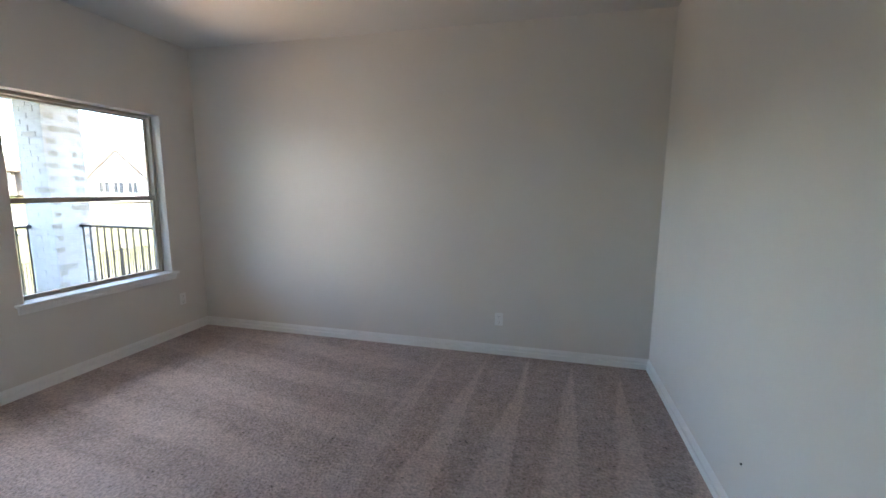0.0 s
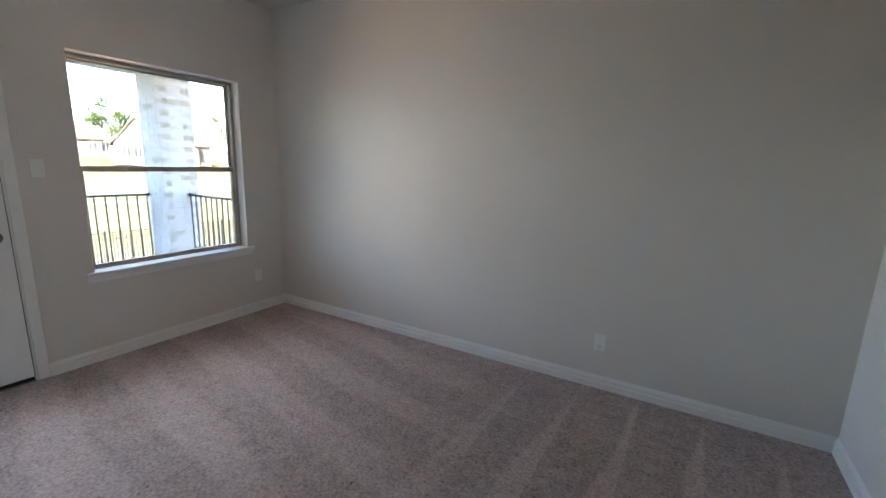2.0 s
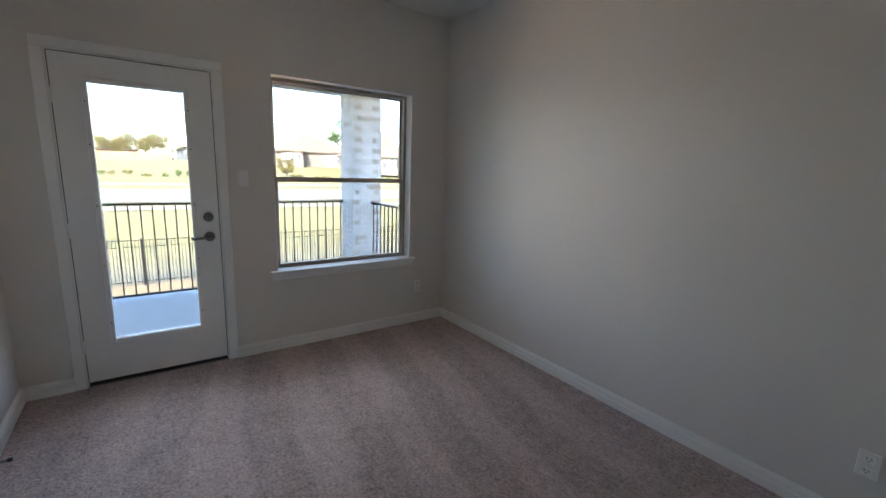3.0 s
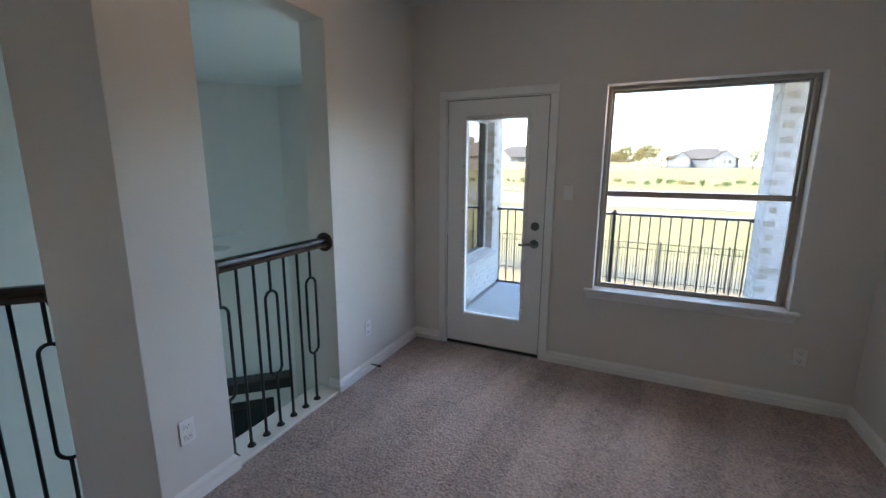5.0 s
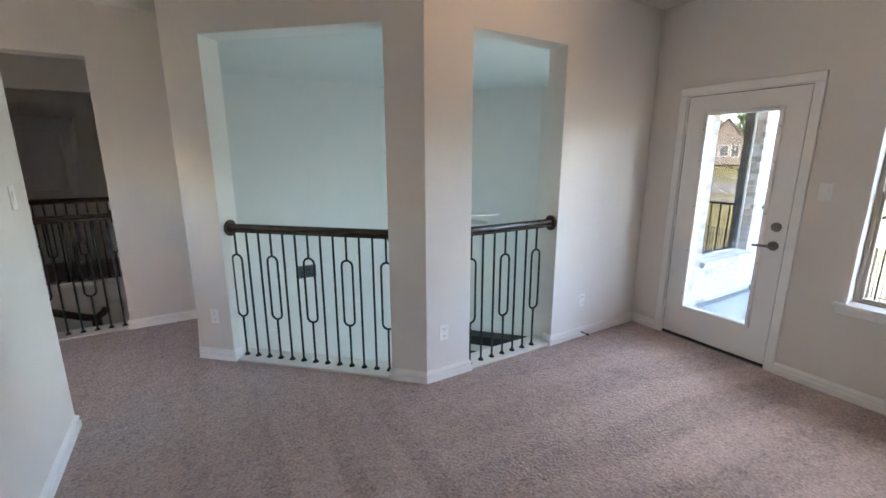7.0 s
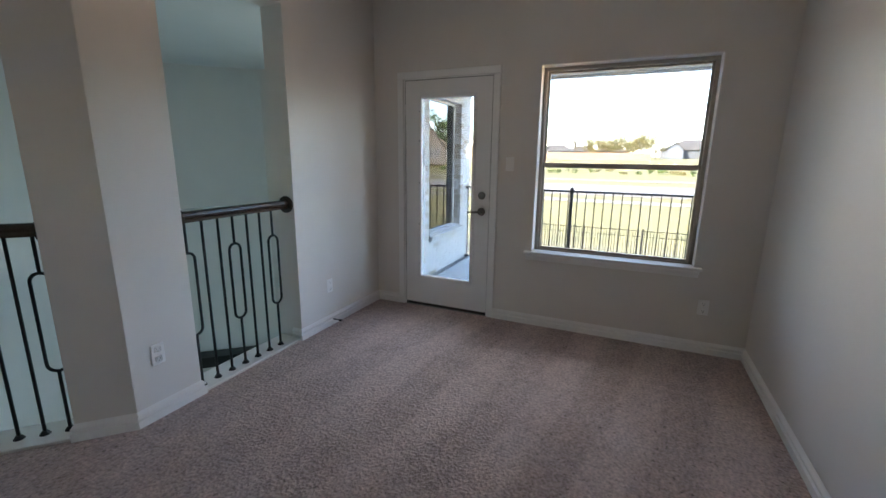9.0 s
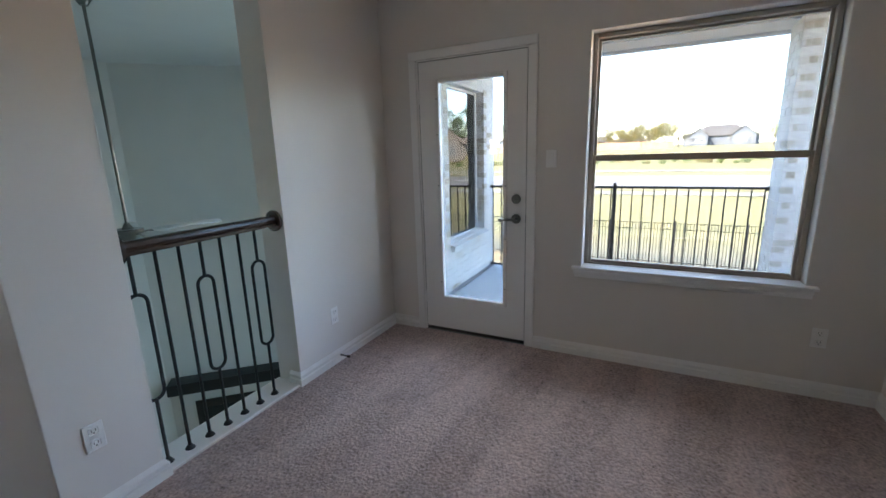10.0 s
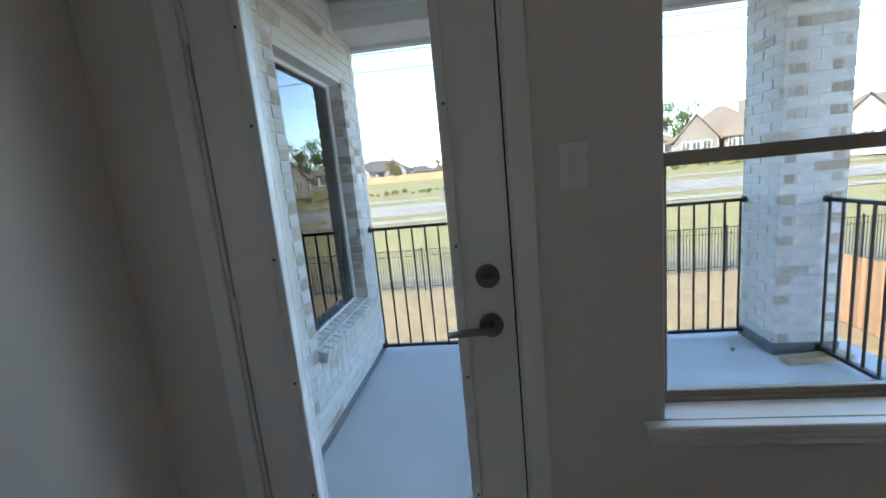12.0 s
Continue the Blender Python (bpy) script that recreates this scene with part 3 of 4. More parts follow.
# ---- balcony door ----
y0, y1, z1 = DOOR[0], DOOR[1], DOOR[3]
bm = bmesh.new()
CW = 0.060
for a, b in ((y0 - CW + 0.005, y0 + 0.005), (y1 - 0.005, y1 + CW - 0.005)):
    box((W + 0.0005, a, 0.0), (W + 0.016, b, z1 - 0.005), 0.004, bm)
box((W + 0.0005, y0 - CW + 0.005, z1 - 0.005), (W + 0.017, y1 + CW - 0.005, z1 + CW - 0.003), 0.004, bm)
tagged(part("trim_door_casing", bm, TRIM), "white painted door casing", kind="structure")
bm = bmesh.new()
box((W - 0.16, y0 + 0.0005, 0.0), (W, y0 + 0.012, z1), 0.001, bm)
box((W - 0.16, y1 - 0.012, 0.0), (W, y1 - 0.0005, z1), 0.001, bm)
box((W - 0.16, y0 + 0.012, z1 - 0.012), (W, y1 - 0.012, z1 - 0.0005), 0.001, bm)
for a, b in ((y0 + 0.012, y0 + 0.03), (y1 - 0.03, y1 - 0.012)):
    box((W - 0.12, a, 0.0), (W - 0.058, b, z1 - 0.012), 0.001, bm)
tagged(part("trim_door_jamb", bm, TRIM), "white door jamb lining", kind="structure")
door = tagged(thing("door_1", "", "", kind="structure", at=(W - 0.03, (y0 + y1) / 2, 0.0)), "closed white balcony door with a tall glass lite", kind="structure")
ly0, ly1, lz0, lz1 = y0 + 0.0165, y1 - 0.017, 0.030, z1 - 0.0165
gy0, gy1, gz0, gz1 = 1.380, 1.866, 0.305, 1.910
part("leaf", panel((W - 0.006, ly0), (W - 0.006, ly1), -0.044, lz0, lz1, [(gy0 - ly0 - 0.012, gy1 - ly0 + 0.012, gz0 - 0.012, gz1 + 0.012)]), DOORM, door)
bm = bmesh.new()
for a, b, c, d in ((gy0 - 0.028, gy0, gz0 - 0.028, gz1 + 0.028), (gy1, gy1 + 0.028, gz0 - 0.028, gz1 + 0.028), (gy0, gy1, gz0 - 0.028, gz0), (gy0, gy1, gz1, gz1 + 0.028)):
    box((W - 0.060, a, c), (W + 0.006, b, d), 0.005, bm, seg=2)
lite = part("lite_frame", bm, DOORM, door, "white raised moulding round the glass")
for z in (0.42, 0.80, 1.18, 1.55, 1.80):
    for y in (gy0 - 0.018, gy1 + 0.018):
        part("screw_plug", rod((W + 0.003, y, z), (W + 0.0075, y, z), 0.0045, 10), LEAD, lite)
p = part("pane", box((W - 0.030, gy0 - 0.008, gz0 - 0.008), (W - 0.026, gy1 + 0.008, gz1 + 0.008)), GLASS, door, "clear glass")
p.visible_shadow = False
# black strips set into the gaps round the leaf draw their shade
part("weather_strip", box((W - 0.040, ly1 + 0.0003, lz0), (W - 0.012, ly1 + 0.0046, lz1)), BLACK, door)
part("weather_strip", box((W - 0.040, ly0, lz1 + 0.0003), (W - 0.010, ly1, lz1 + 0.0042)), BLACK, door)
part("weather_strip", box((W - 0.040, ly0 - 0.0042, lz0), (W - 0.010, ly0 - 0.0003, lz1)), BLACK, door)
part("sweep", box((W - 0.052, ly0, 0.006), (W - 0.004, ly1, lz0 - 0.001), 0.002), BLACK, door, "black rubber sweep")
hy = 1.962


def plate_disc(z, r):
    return rod((W - 0.006, hy, z), (W + 0.008, hy, z), r, 28, bevel=0.004)


bolt = part("deadbolt", plate_disc(1.090, 0.033), NICKEL, door, "round satin nickel deadbolt", smooth=False)
part("thumb_turn", box((W + 0.008, hy - 0.018, 1.085), (W + 0.030, hy + 0.018, 1.095), 0.004, seg=2), NICKEL, bolt)
knob = part("handle_rose", plate_disc(0.950, 0.034), NICKEL, door, "round satin nickel rose")
bm = rod((W + 0.006, hy, 0.950), (W + 0.050, hy, 0.950), 0.011, 16)
sweep([(W + 0.046, hy + 0.010, 0.950), (W + 0.047, hy - 0.02, 0.950), (W + 0.046, hy - 0.07, 0.947), (W + 0.042, hy - 0.115, 0.943)], [(0.005, -0.009), (0.007, 0), (0.005, 0.009), (-0.005, 0.009), (-0.007, 0), (-0.005, -0.009)], bm=bm)
part("lever", bm, NICKEL, knob, "satin nickel lever handle")
for z in (1.090, 0.950):
    part("strike_edge", box((W - 0.010, ly1 + 0.0005, z - 0.028), (W - 0.004, ly1 + 0.004, z + 0.028), 0.001), BLACK, door)
for z in (0.28, 1.03, 1.82):
    part("hinge", rod((W - 0.002, ly0 - 0.003, z - 0.045), (W - 0.002, ly0 - 0.003, z + 0.045), 0.006, 10), DOORM, door)
tagged(part("trim_threshold", box((W - 0.17, y0 + 0.012, -0.028), (W - 0.002, y1 - 0.012, 0.005), 0.003), LEAD), "dark metal door threshold", kind="structure")

# far landing door, closed
bm = panel((1.755, -4.9385), (2.545, -4.9385), 0.011, 0.01, 2.045)
far_door = thing("door_2", "closed white panelled door in the dark landing", kind="structure", at=(2.15, -4.98, 0.0))
part("leaf", bm, DOORM, far_door)
for a, b in ((0.12, 0.95), (1.1, 1.9)):
    part("panel", box((1.87, -4.938, a), (2.43, -4.931, b), 0.003), DOORM, far_door)
bm = bmesh.new()
box((1.69, -4.9495, 0.0), (1.75, -4.935, 2.05), 0.003, bm), box((2.55, -4.9495, 0.0), (2.61, -4.935, 2.05), 0.003, bm), box((1.69, -4.9495, 2.05), (2.61, -4.934, 2.11), 0.003, bm)
tagged(part("trim_door_casing", bm, TRIM), "white casing of the landing door", kind="structure")


# ---- outlets, switches and small fittings ----
def facing(x, y, z, deg):
    """Local x along the wall, local y out of the wall into the room; deg: the way out of the wall."""
    return Matrix.Translation((x, y, z)) @ Matrix.Rotation(radians(deg - 90), 4, "Z")


def outlet(m, label):
    top = thing("power_outlet", label, "outlet", "power outlets", at=m.translation)
    bm = box((-0.036, 0.0004, -0.058), (0.036, 0.006, 0.058), 0.003, m=m)
    part("cover_plate", bm, PLATE, top)
    for z in (-0.027, 0.027):
        r = part("receptacle", box((-0.017, 0.006, z - 0.015), (0.017, 0.0085, z + 0.015), 0.004, m=m), PLATE, top)
        bm = bmesh.new()
        for x in (-0.007, 0.007):
            box((x - 0.0013, 0.0084, z - 0.002), (x + 0.0013, 0.0091, z + 0.008), bm=bm)
        box((-0.0025, 0.0084, z - 0.011), (0.0025, 0.0091, z - 0.006), bm=bm)
        bm.transform(m)
        part("slots", bm, SOCKET, r)
    return top


outlet(facing(-1.125, S, 0.36, 90), "white duplex power outlet on the column")
outlet(facing(-2.545, S, 0.345, 90), "white duplex power outlet on the lit wall")
outlet(facing(-0.175, N, 0.325, -90), "white duplex power outlet on the long wall")
outlet(facing(W, 3.70, 0.355, 0), "white duplex power outlet under the window")
dn = math.degrees(math.atan2(DU.x, -DU.y))
p = diag(1.715)
outlet(facing(p[0], p[1], 0.365, dn), "white power outlet on the narrow angled wall")


def switch(m, label):
    top = thing("light_switch", label, "switch", "light switches", at=m.translation)
    part("cover_plate", box((-0.036, 0.0004, -0.058), (0.036, 0.006, 0.058), 0.003, m=m), PLATE, top)
    bm = box((-0.0165, 0.006, -0.033), (0.0165, 0.0095, 0.033), 0.002)
    for v in bm.verts:
        if v.co.y > 0.008:
            v.co.y += v.co.z * 0.05
    bm.transform(m)
    part("rocker", bm, PLATE, top)
    return top


switch(facing(W, 2.200, 1.362, 0), "white rocker light switch beside the balcony door")
switch(facing(E, 0.495, 1.40, 180), "white rocker light switch near the hall corner")

stop = thing("door_stop", "dark metal door stop on the baseboard", "door stop", at=(-2.56, S + 0.015, 0.045))
part("spring", rod((-2.56, S + 0.013, 0.045), (-2.56, S + 0.075, 0.045), 0.006, 10), LEAD, stop)
part("tip", rod((-2.56, S + 0.075, 0.045), (-2.56, S + 0.092, 0.045), 0.009, 12), BLACK, stop)
hook = thing("wall_anchor", "small dark screw head in the painted wall", "screw", at=(E, 2.30, 0.31))
part("head", rod((E - 0.0003, 2.30, 0.31), (E - 0.006, 2.30, 0.31), 0.005, 12), BLACK, hook)


def grille(name, m, w, h, slats, label, dark):
    """A slatted vent: local x along, y out of the surface, z up."""
    top = thing(name, label, "vent", at=m.translation)
    part("backing", box((-w / 2, 0.0003, -h / 2), (w / 2, 0.003, h / 2), m=m), SLOT, top)
    bm = bmesh.new()
    f = 0.022
    for a, b, c, d in ((-w / 2 - f, -w / 2, -h / 2 - f, h / 2 + f), (w / 2, w / 2 + f, -h / 2 - f, h / 2 + f), (-w / 2, w / 2, h / 2, h / 2 + f), (-w / 2, w / 2, -h / 2 - f, -h / 2)):
        box((a, 0.0003, c), (b, 0.010, d), 0.002, bm)
    bm.transform(m)
    part("frame", bm, dark, top)
    for i in range(slats):
        x = -w / 2 + w * (i + 0.5) / slats
        b = box((-0.0016, -0.006, -h / 2), (0.0016, 0.006, h / 2))
        b.transform(Matrix.Translation((x, 0.007, 0)) @ Matrix.Rotation(0.6, 4, "Z"))
        b.transform(m)
        part("slat", b, dark, top)
    return top


DOWN = Matrix(((1, 0, 0, 0), (0, 0, 1, 0), (0, -1, 0, 0), (0, 0, 0, 1)))
grille("ceiling_vent", Matrix.Translation((1.03, -0.44, H)) @ DOWN, 0.50, 0.50, 26, "white return-air grille in the hall ceiling", TRIM)
grille("wall_vent", facing(-1.29, -4.2, -0.45, 90), 0.30, 0.19, 12, "grey slatted wall register in the living room", LEAD)
grille("wall_vent", facing(-3.30, -4.2, -0.46, 90), 0.30, 0.19, 12, "grey slatted wall register beside the fireplace", LEAD)

# ---- living room: fireplace and ceiling fan ----
fu = Vector((-1.37, 1.45, 0)).normalized()
fn = Vector((fu.y, -fu.x, 0))                       # out into the living room
fire_len = Vector((-1.37, 1.45, 0)).length
FM = Matrix((( -fu.x, fn.x, 0, -4.03 + fu.x * fire_len / 2), (-fu.y, fn.y, 0, -4.2 + fu.y * fire_len / 2), (0, 0, 1, 0), (0, 0, 0, 1)))
fire = thing("fireplace", "white corner fireplace with black mantel and firebox", "fireplace", at=FM.translation + Vector((0, 0, LOW)))
part("chimney_breast", box((-0.80, 0.001, LOW), (0.80, 0.12, -2.30), m=FM), WALL, fire)
part("mantel", box((-0.93, 0.001, -2.29), (0.93, 0.30, -2.10), 0.006, m=FM), BLACKP, fire, "black wooden mantel shelf")
bm = bmesh.new()
for a, b, c, d in ((-0.60, -0.46, LOW + 0.02, -2.52), (0.46, 0.60, LOW + 0.02, -2.52), (-0.46, 0.46, -2.66, -2.52), (-0.46, 0.46, LOW + 0.02, LOW + 0.12)):
    box((a, 0.12, c), (b, 0.145, d), 0.003, bm)
bm.transform(FM)
box_part = part("surround", bm, BLACKP, fire, "black firebox surround")
part("firebox_glass", box((-0.46, 0.121, LOW + 0.12), (0.46, 0.128, -2.66), m=FM), DARKWIN, fire, "dark firebox glass")

fx, fy, fz = -2.65, -1.67, 0.76
fan = thing("ceiling_fan", "brushed nickel ceiling fan with pale blades", "fan", at=(fx, fy, H))
part("canopy", rod((fx, fy, H - 0.06), (fx, fy, H - 0.0005), 0.03, 20, r2=0.07), NICKEL, fan)
part("down_rod", rod((fx, fy, fz + 0.06), (fx, fy, H - 0.05), 0.013, 12), NICKEL, fan)
bm = rod((fx, fy, fz - 0.05), (fx, fy, fz + 0.04), 0.13, 32, bevel=0.012)
rod((fx, fy, fz + 0.04), (fx, fy, fz + 0.10), 0.05, 20, r2=0.018, bm=bm)
rod((fx, fy, fz - 0.09), (fx, fy, fz - 0.05), 0.04, 20, r2=0.07, bm=bm)
part("motor", bm, NICKEL, fan)
for i in range(5):
    a = radians(25 + 72 * i)
    m = Matrix.Translation((fx, fy, fz)) @ Matrix.Rotation(a, 4, "Z") @ Matrix.Rotation(radians(10), 4, "X")
    bm = box((0.12, -0.02, -0.006), (0.24, 0.02, 0.004), 0.002, m=m)
    arm = part("blade_arm", bm, NICKEL, fan)
    bm = bmesh.new()
    outline = [(0.20, -0.05), (0.80, -0.068), (0.86, -0.05), (0.875, 0.0), (0.86, 0.05), (0.80, 0.068), (0.20, 0.05)]
    lo = [bm.verts.new((x, y, 0.004)) for x, y in outline]
    hi = [bm.verts.new((x, y, 0.011)) for x, y in outline]
    bm.faces.new(lo[::-1]), bm.faces.new(hi)
    for k in range(len(outline)):
        bm.faces.new((lo[k], lo[(k + 1) % 7], hi[(k + 1) % 7], hi[k]))
    bm.transform(m)
    part("blade", bm, STUCCOW, arm, "pale fan blade")

# handrail going down the stairwell
rail = thing("stair_handrail", "dark wooden handrail going down the stairs", "handrail", at=(1.35, -2.2, -0.25))
part("rail", sweep([(1.27, -2.35, -0.055), (1.31, -2.35, -0.10), (1.37, -2.35, -0.14), (1.45, -2.35, -0.125), (1.67, -2.35, -0.035), (2.34, -2.35, 0.25)], [(-0.03, -0.03), (0.03, -0.03), (0.032, 0.01), (0.015, 0.035), (-0.015, 0.035), (-0.032, 0.01)]), WOOD, rail)
part("newel", box((1.33, -2.39, LOW), (1.41, -2.31, -0.12), 0.006), WOOD, rail)

# ---- balcony ----
tagged(part("floor_balcony", box((-5.66, 0.62, BALC_Z - 0.22), (W - 0.17, 4.42, BALC_Z), 0.01), CONC), "pale concrete balcony slab", kind="structure")
wall("wall_brick_backing", (-5.595, 0.979), (W - 0.17, 0.979), 0.094, -0.6, 2.60, [(0.345, 1.315, 0.50, 2.09)], MORTAR, soft=0)
tagged(part("ceiling_balcony", box((-5.7, 0.6, 2.62), (W - 0.17, 4.5, 2.78)), STUCCOW), kind="structure")
bm = box((-5.66, 0.90, 2.43), (-5.22, 4.42, 2.615), 0.004)
box((-5.68, 0.90, 2.40), (-5.60, 4.44, 2.44), 0.004, bm)
box((-5.24, 0.98, 2.55), (-5.20, 3.9, 2.60), 0.004, bm)
tagged(part("trim_porch_beam", bm, STUCCOW), "off-white porch beam with mouldings", kind="structure")
tagged(part("trim_porch_beam", box((-5.215, 3.86, 2.43), (W - 0.175, 4.36, 2.615), 0.004), STUCCOW), "off-white porch side beam", kind="structure")


def balcony_rail(a, b, label, posts=()):
    a, b = Vector((*a, 0)), Vector((*b, 0))
    u = (b - a).normalized()
    length = (b - a).length
    top = thing("balcony_railing", label, "railing", "balcony railings", at=(a.x, a.y, BALC_Z))
    up = Vector((0, 0, 1))
    sq = [(-0.016, -0.012), (0.016, -0.012), (0.016, 0.012), (-0.016, 0.012)]
    part("top_rail", sweep([a + up * 1.0, b + up * 1.0], sq), IRON, top)
    part("bottom_rail", sweep([a + up * 0.005, b + up * 0.005], sq), IRON, top)
    k = int(length / 0.105)
    for i in range(k + 1):
        p = a + u * (0.03 + (length - 0.06) * i / k)
        part("picket", box((p.x - 0.0062, p.y - 0.0062, 0.016), (p.x + 0.0062, p.y + 0.0062, 0.989)), IRON, top)
    for s in posts:
        p = a + u * s
        part("post", box((p.x - 0.02, p.y - 0.02, BALC_Z), (p.x + 0.02, p.y + 0.02, 1.05), 0.003), IRON, top)
    for p, d in ((a, u), (b, -u)):
        for z in (1.0, 0.005):
            q = p + up * z
            part("bracket", rod(q, q + d * 0.02, 0.024, 12), IRON, top)
    return top


PX0, PX1, PY0, PY1 = -5.515, -5.114, 3.822, 4.223        # the brick pillar
balcony_rail((-5.47, BRICK_Y + 0.012), (-5.47, PY0 - 0.004), "black iron balcony railing between wall and pillar", (1.45,))
balcony_rail((PX1 + 0.004, 4.10), (W - 0.172, 4.10), "black iron balcony side railing from the pillar")
board = thing("timber_offcut", "short raw timber board lying on the balcony", "board", at=(-4.95, 4.02, BALC_Z))
bm = box((-0.045, -0.21, 0.0), (0.045, 0.21, 0.038), 0.003)
bm.transform(Matrix.Translation((-5.02, 4.03, BALC_Z + 0.0005)) @ Matrix.Rotation(0.12, 4, "Z"))
part("board", bm, TIMBER, board)
crumb = thing("mortar_crumb", "small dark crumb of mortar on the slab", "debris", at=(-5.22, 3.62, BALC_Z))
bm = bmesh.new()
bmesh.ops.create_icosphere(bm, subdivisions=1, radius=0.018)
for v in bm.verts:
    v.co *= 0.8 + 0.4 * random.random()
    v.co.z = max(v.co.z, -0.006)
bm.transform(Matrix.Translation((-5.22, 3.62, BALC_Z + 0.006)))
part("lump", bm, LEAD, crumb)

# ---- outdoors ----
GROUND = -3.40


def land(x):
    d = -x
    if d < 24:
        return GROUND
    if d < 84:
        return GROUND + 4.45 * (d - 24) / 60
    return 1.05 + (d - 84) * 0.009


xs = [3000, 300, 60, 10, -6, -14, -20, -24, -30, -36, -39, -42, -50, -56, -66, -76, -84, -100, -130, -170, -240, -400, -3000]
ys = [-3000, -500, -200, -120, -80, -50, -30, -15, 0, 15, 30, 50, 80, 120, 200, 500, 3000]
bm = bmesh.new()
grid = [[bm.verts.new((x, y, land(max(x, -400)))) for y in ys] for x in xs]
for r0, r1 in zip(grid, grid[1:]):
    for j in range(len(ys) - 1):
        bm.faces.new((r0[j], r0[j + 1], r1[j + 1], r1[j]))
tagged(part("ground", bm, zoned_ground()), "dry yellowing lawn", kind="structure")


def band(name, x0, x1, mat, lift, label):
    bm = bmesh.new()
    rows = [[bm.verts.new((x, y, land(x) + lift)) for x in (x0, x1)] for y in (-500, -100, 0, 100, 500)]
    for r0, r1 in zip(rows, rows[1:]):
        bm.faces.new((r0[0], r0[1], r1[1], r1[0]))
    bmesh.ops.solidify(bm, geom=bm.faces[:], thickness=0.1)
    return tagged(part(name, bm, mat), label, kind="structure")


band("road", -42.5, -50.0, ASPH, 0.05, "pale concrete road")
band("pavement", -38.4, -39.9, WALKM, 0.06, "pale sidewalk beside the road")
band("pavement_far", -53.5, -55.0, WALKM, 0.06, "pale sidewalk across the road")


def hip(bm, x0, x1, y0, y1, z, h, over=0.5):
    """A hipped roof on a rectangle."""
    x0, x1, y0, y1 = x0 - over, x1 + over, y0 - over, y1 + over
    w, d = x1 - x0, y1 - y0
    k = min(w, d) / 2
    base = [bm.verts.new(c) for c in ((x0, y0, z), (x1, y0, z), (x1, y1, z), (x0, y1, z))]
    low = [bm.verts.new((v.co.x, v.co.y, z - 0.2)) for v in base]
    if w > d:
        a, b = bm.verts.new((x0 + k, (y0 + y1) / 2, z + h)), bm.verts.new((x1 - k, (y0 + y1) / 2, z + h))
        bm.faces.new((base[0], base[1], b, a)), bm.faces.new((base[2], base[3], a, b)), bm.faces.new((base[1], base[2], b)), bm.faces.new((base[3], base[0], a))
    else:
        a, b = bm.verts.new(((x0 + x1) / 2, y0 + k, z + h)), bm.verts.new(((x0 + x1) / 2, y1 - k + 0.001, z + h))
        bm.faces.new((base[0], base[1], a)), bm.faces.new((base[2], base[3], b)), bm.faces.new((base[1], base[2], b, a)), bm.faces.new((base[3], base[0], a, b))
    for i in range(4):
        j = (i + 1) % 4
        bm.faces.new((low[i], low[j], base[j], base[i]))
    bm.faces.new(low[::-1])
    return bm


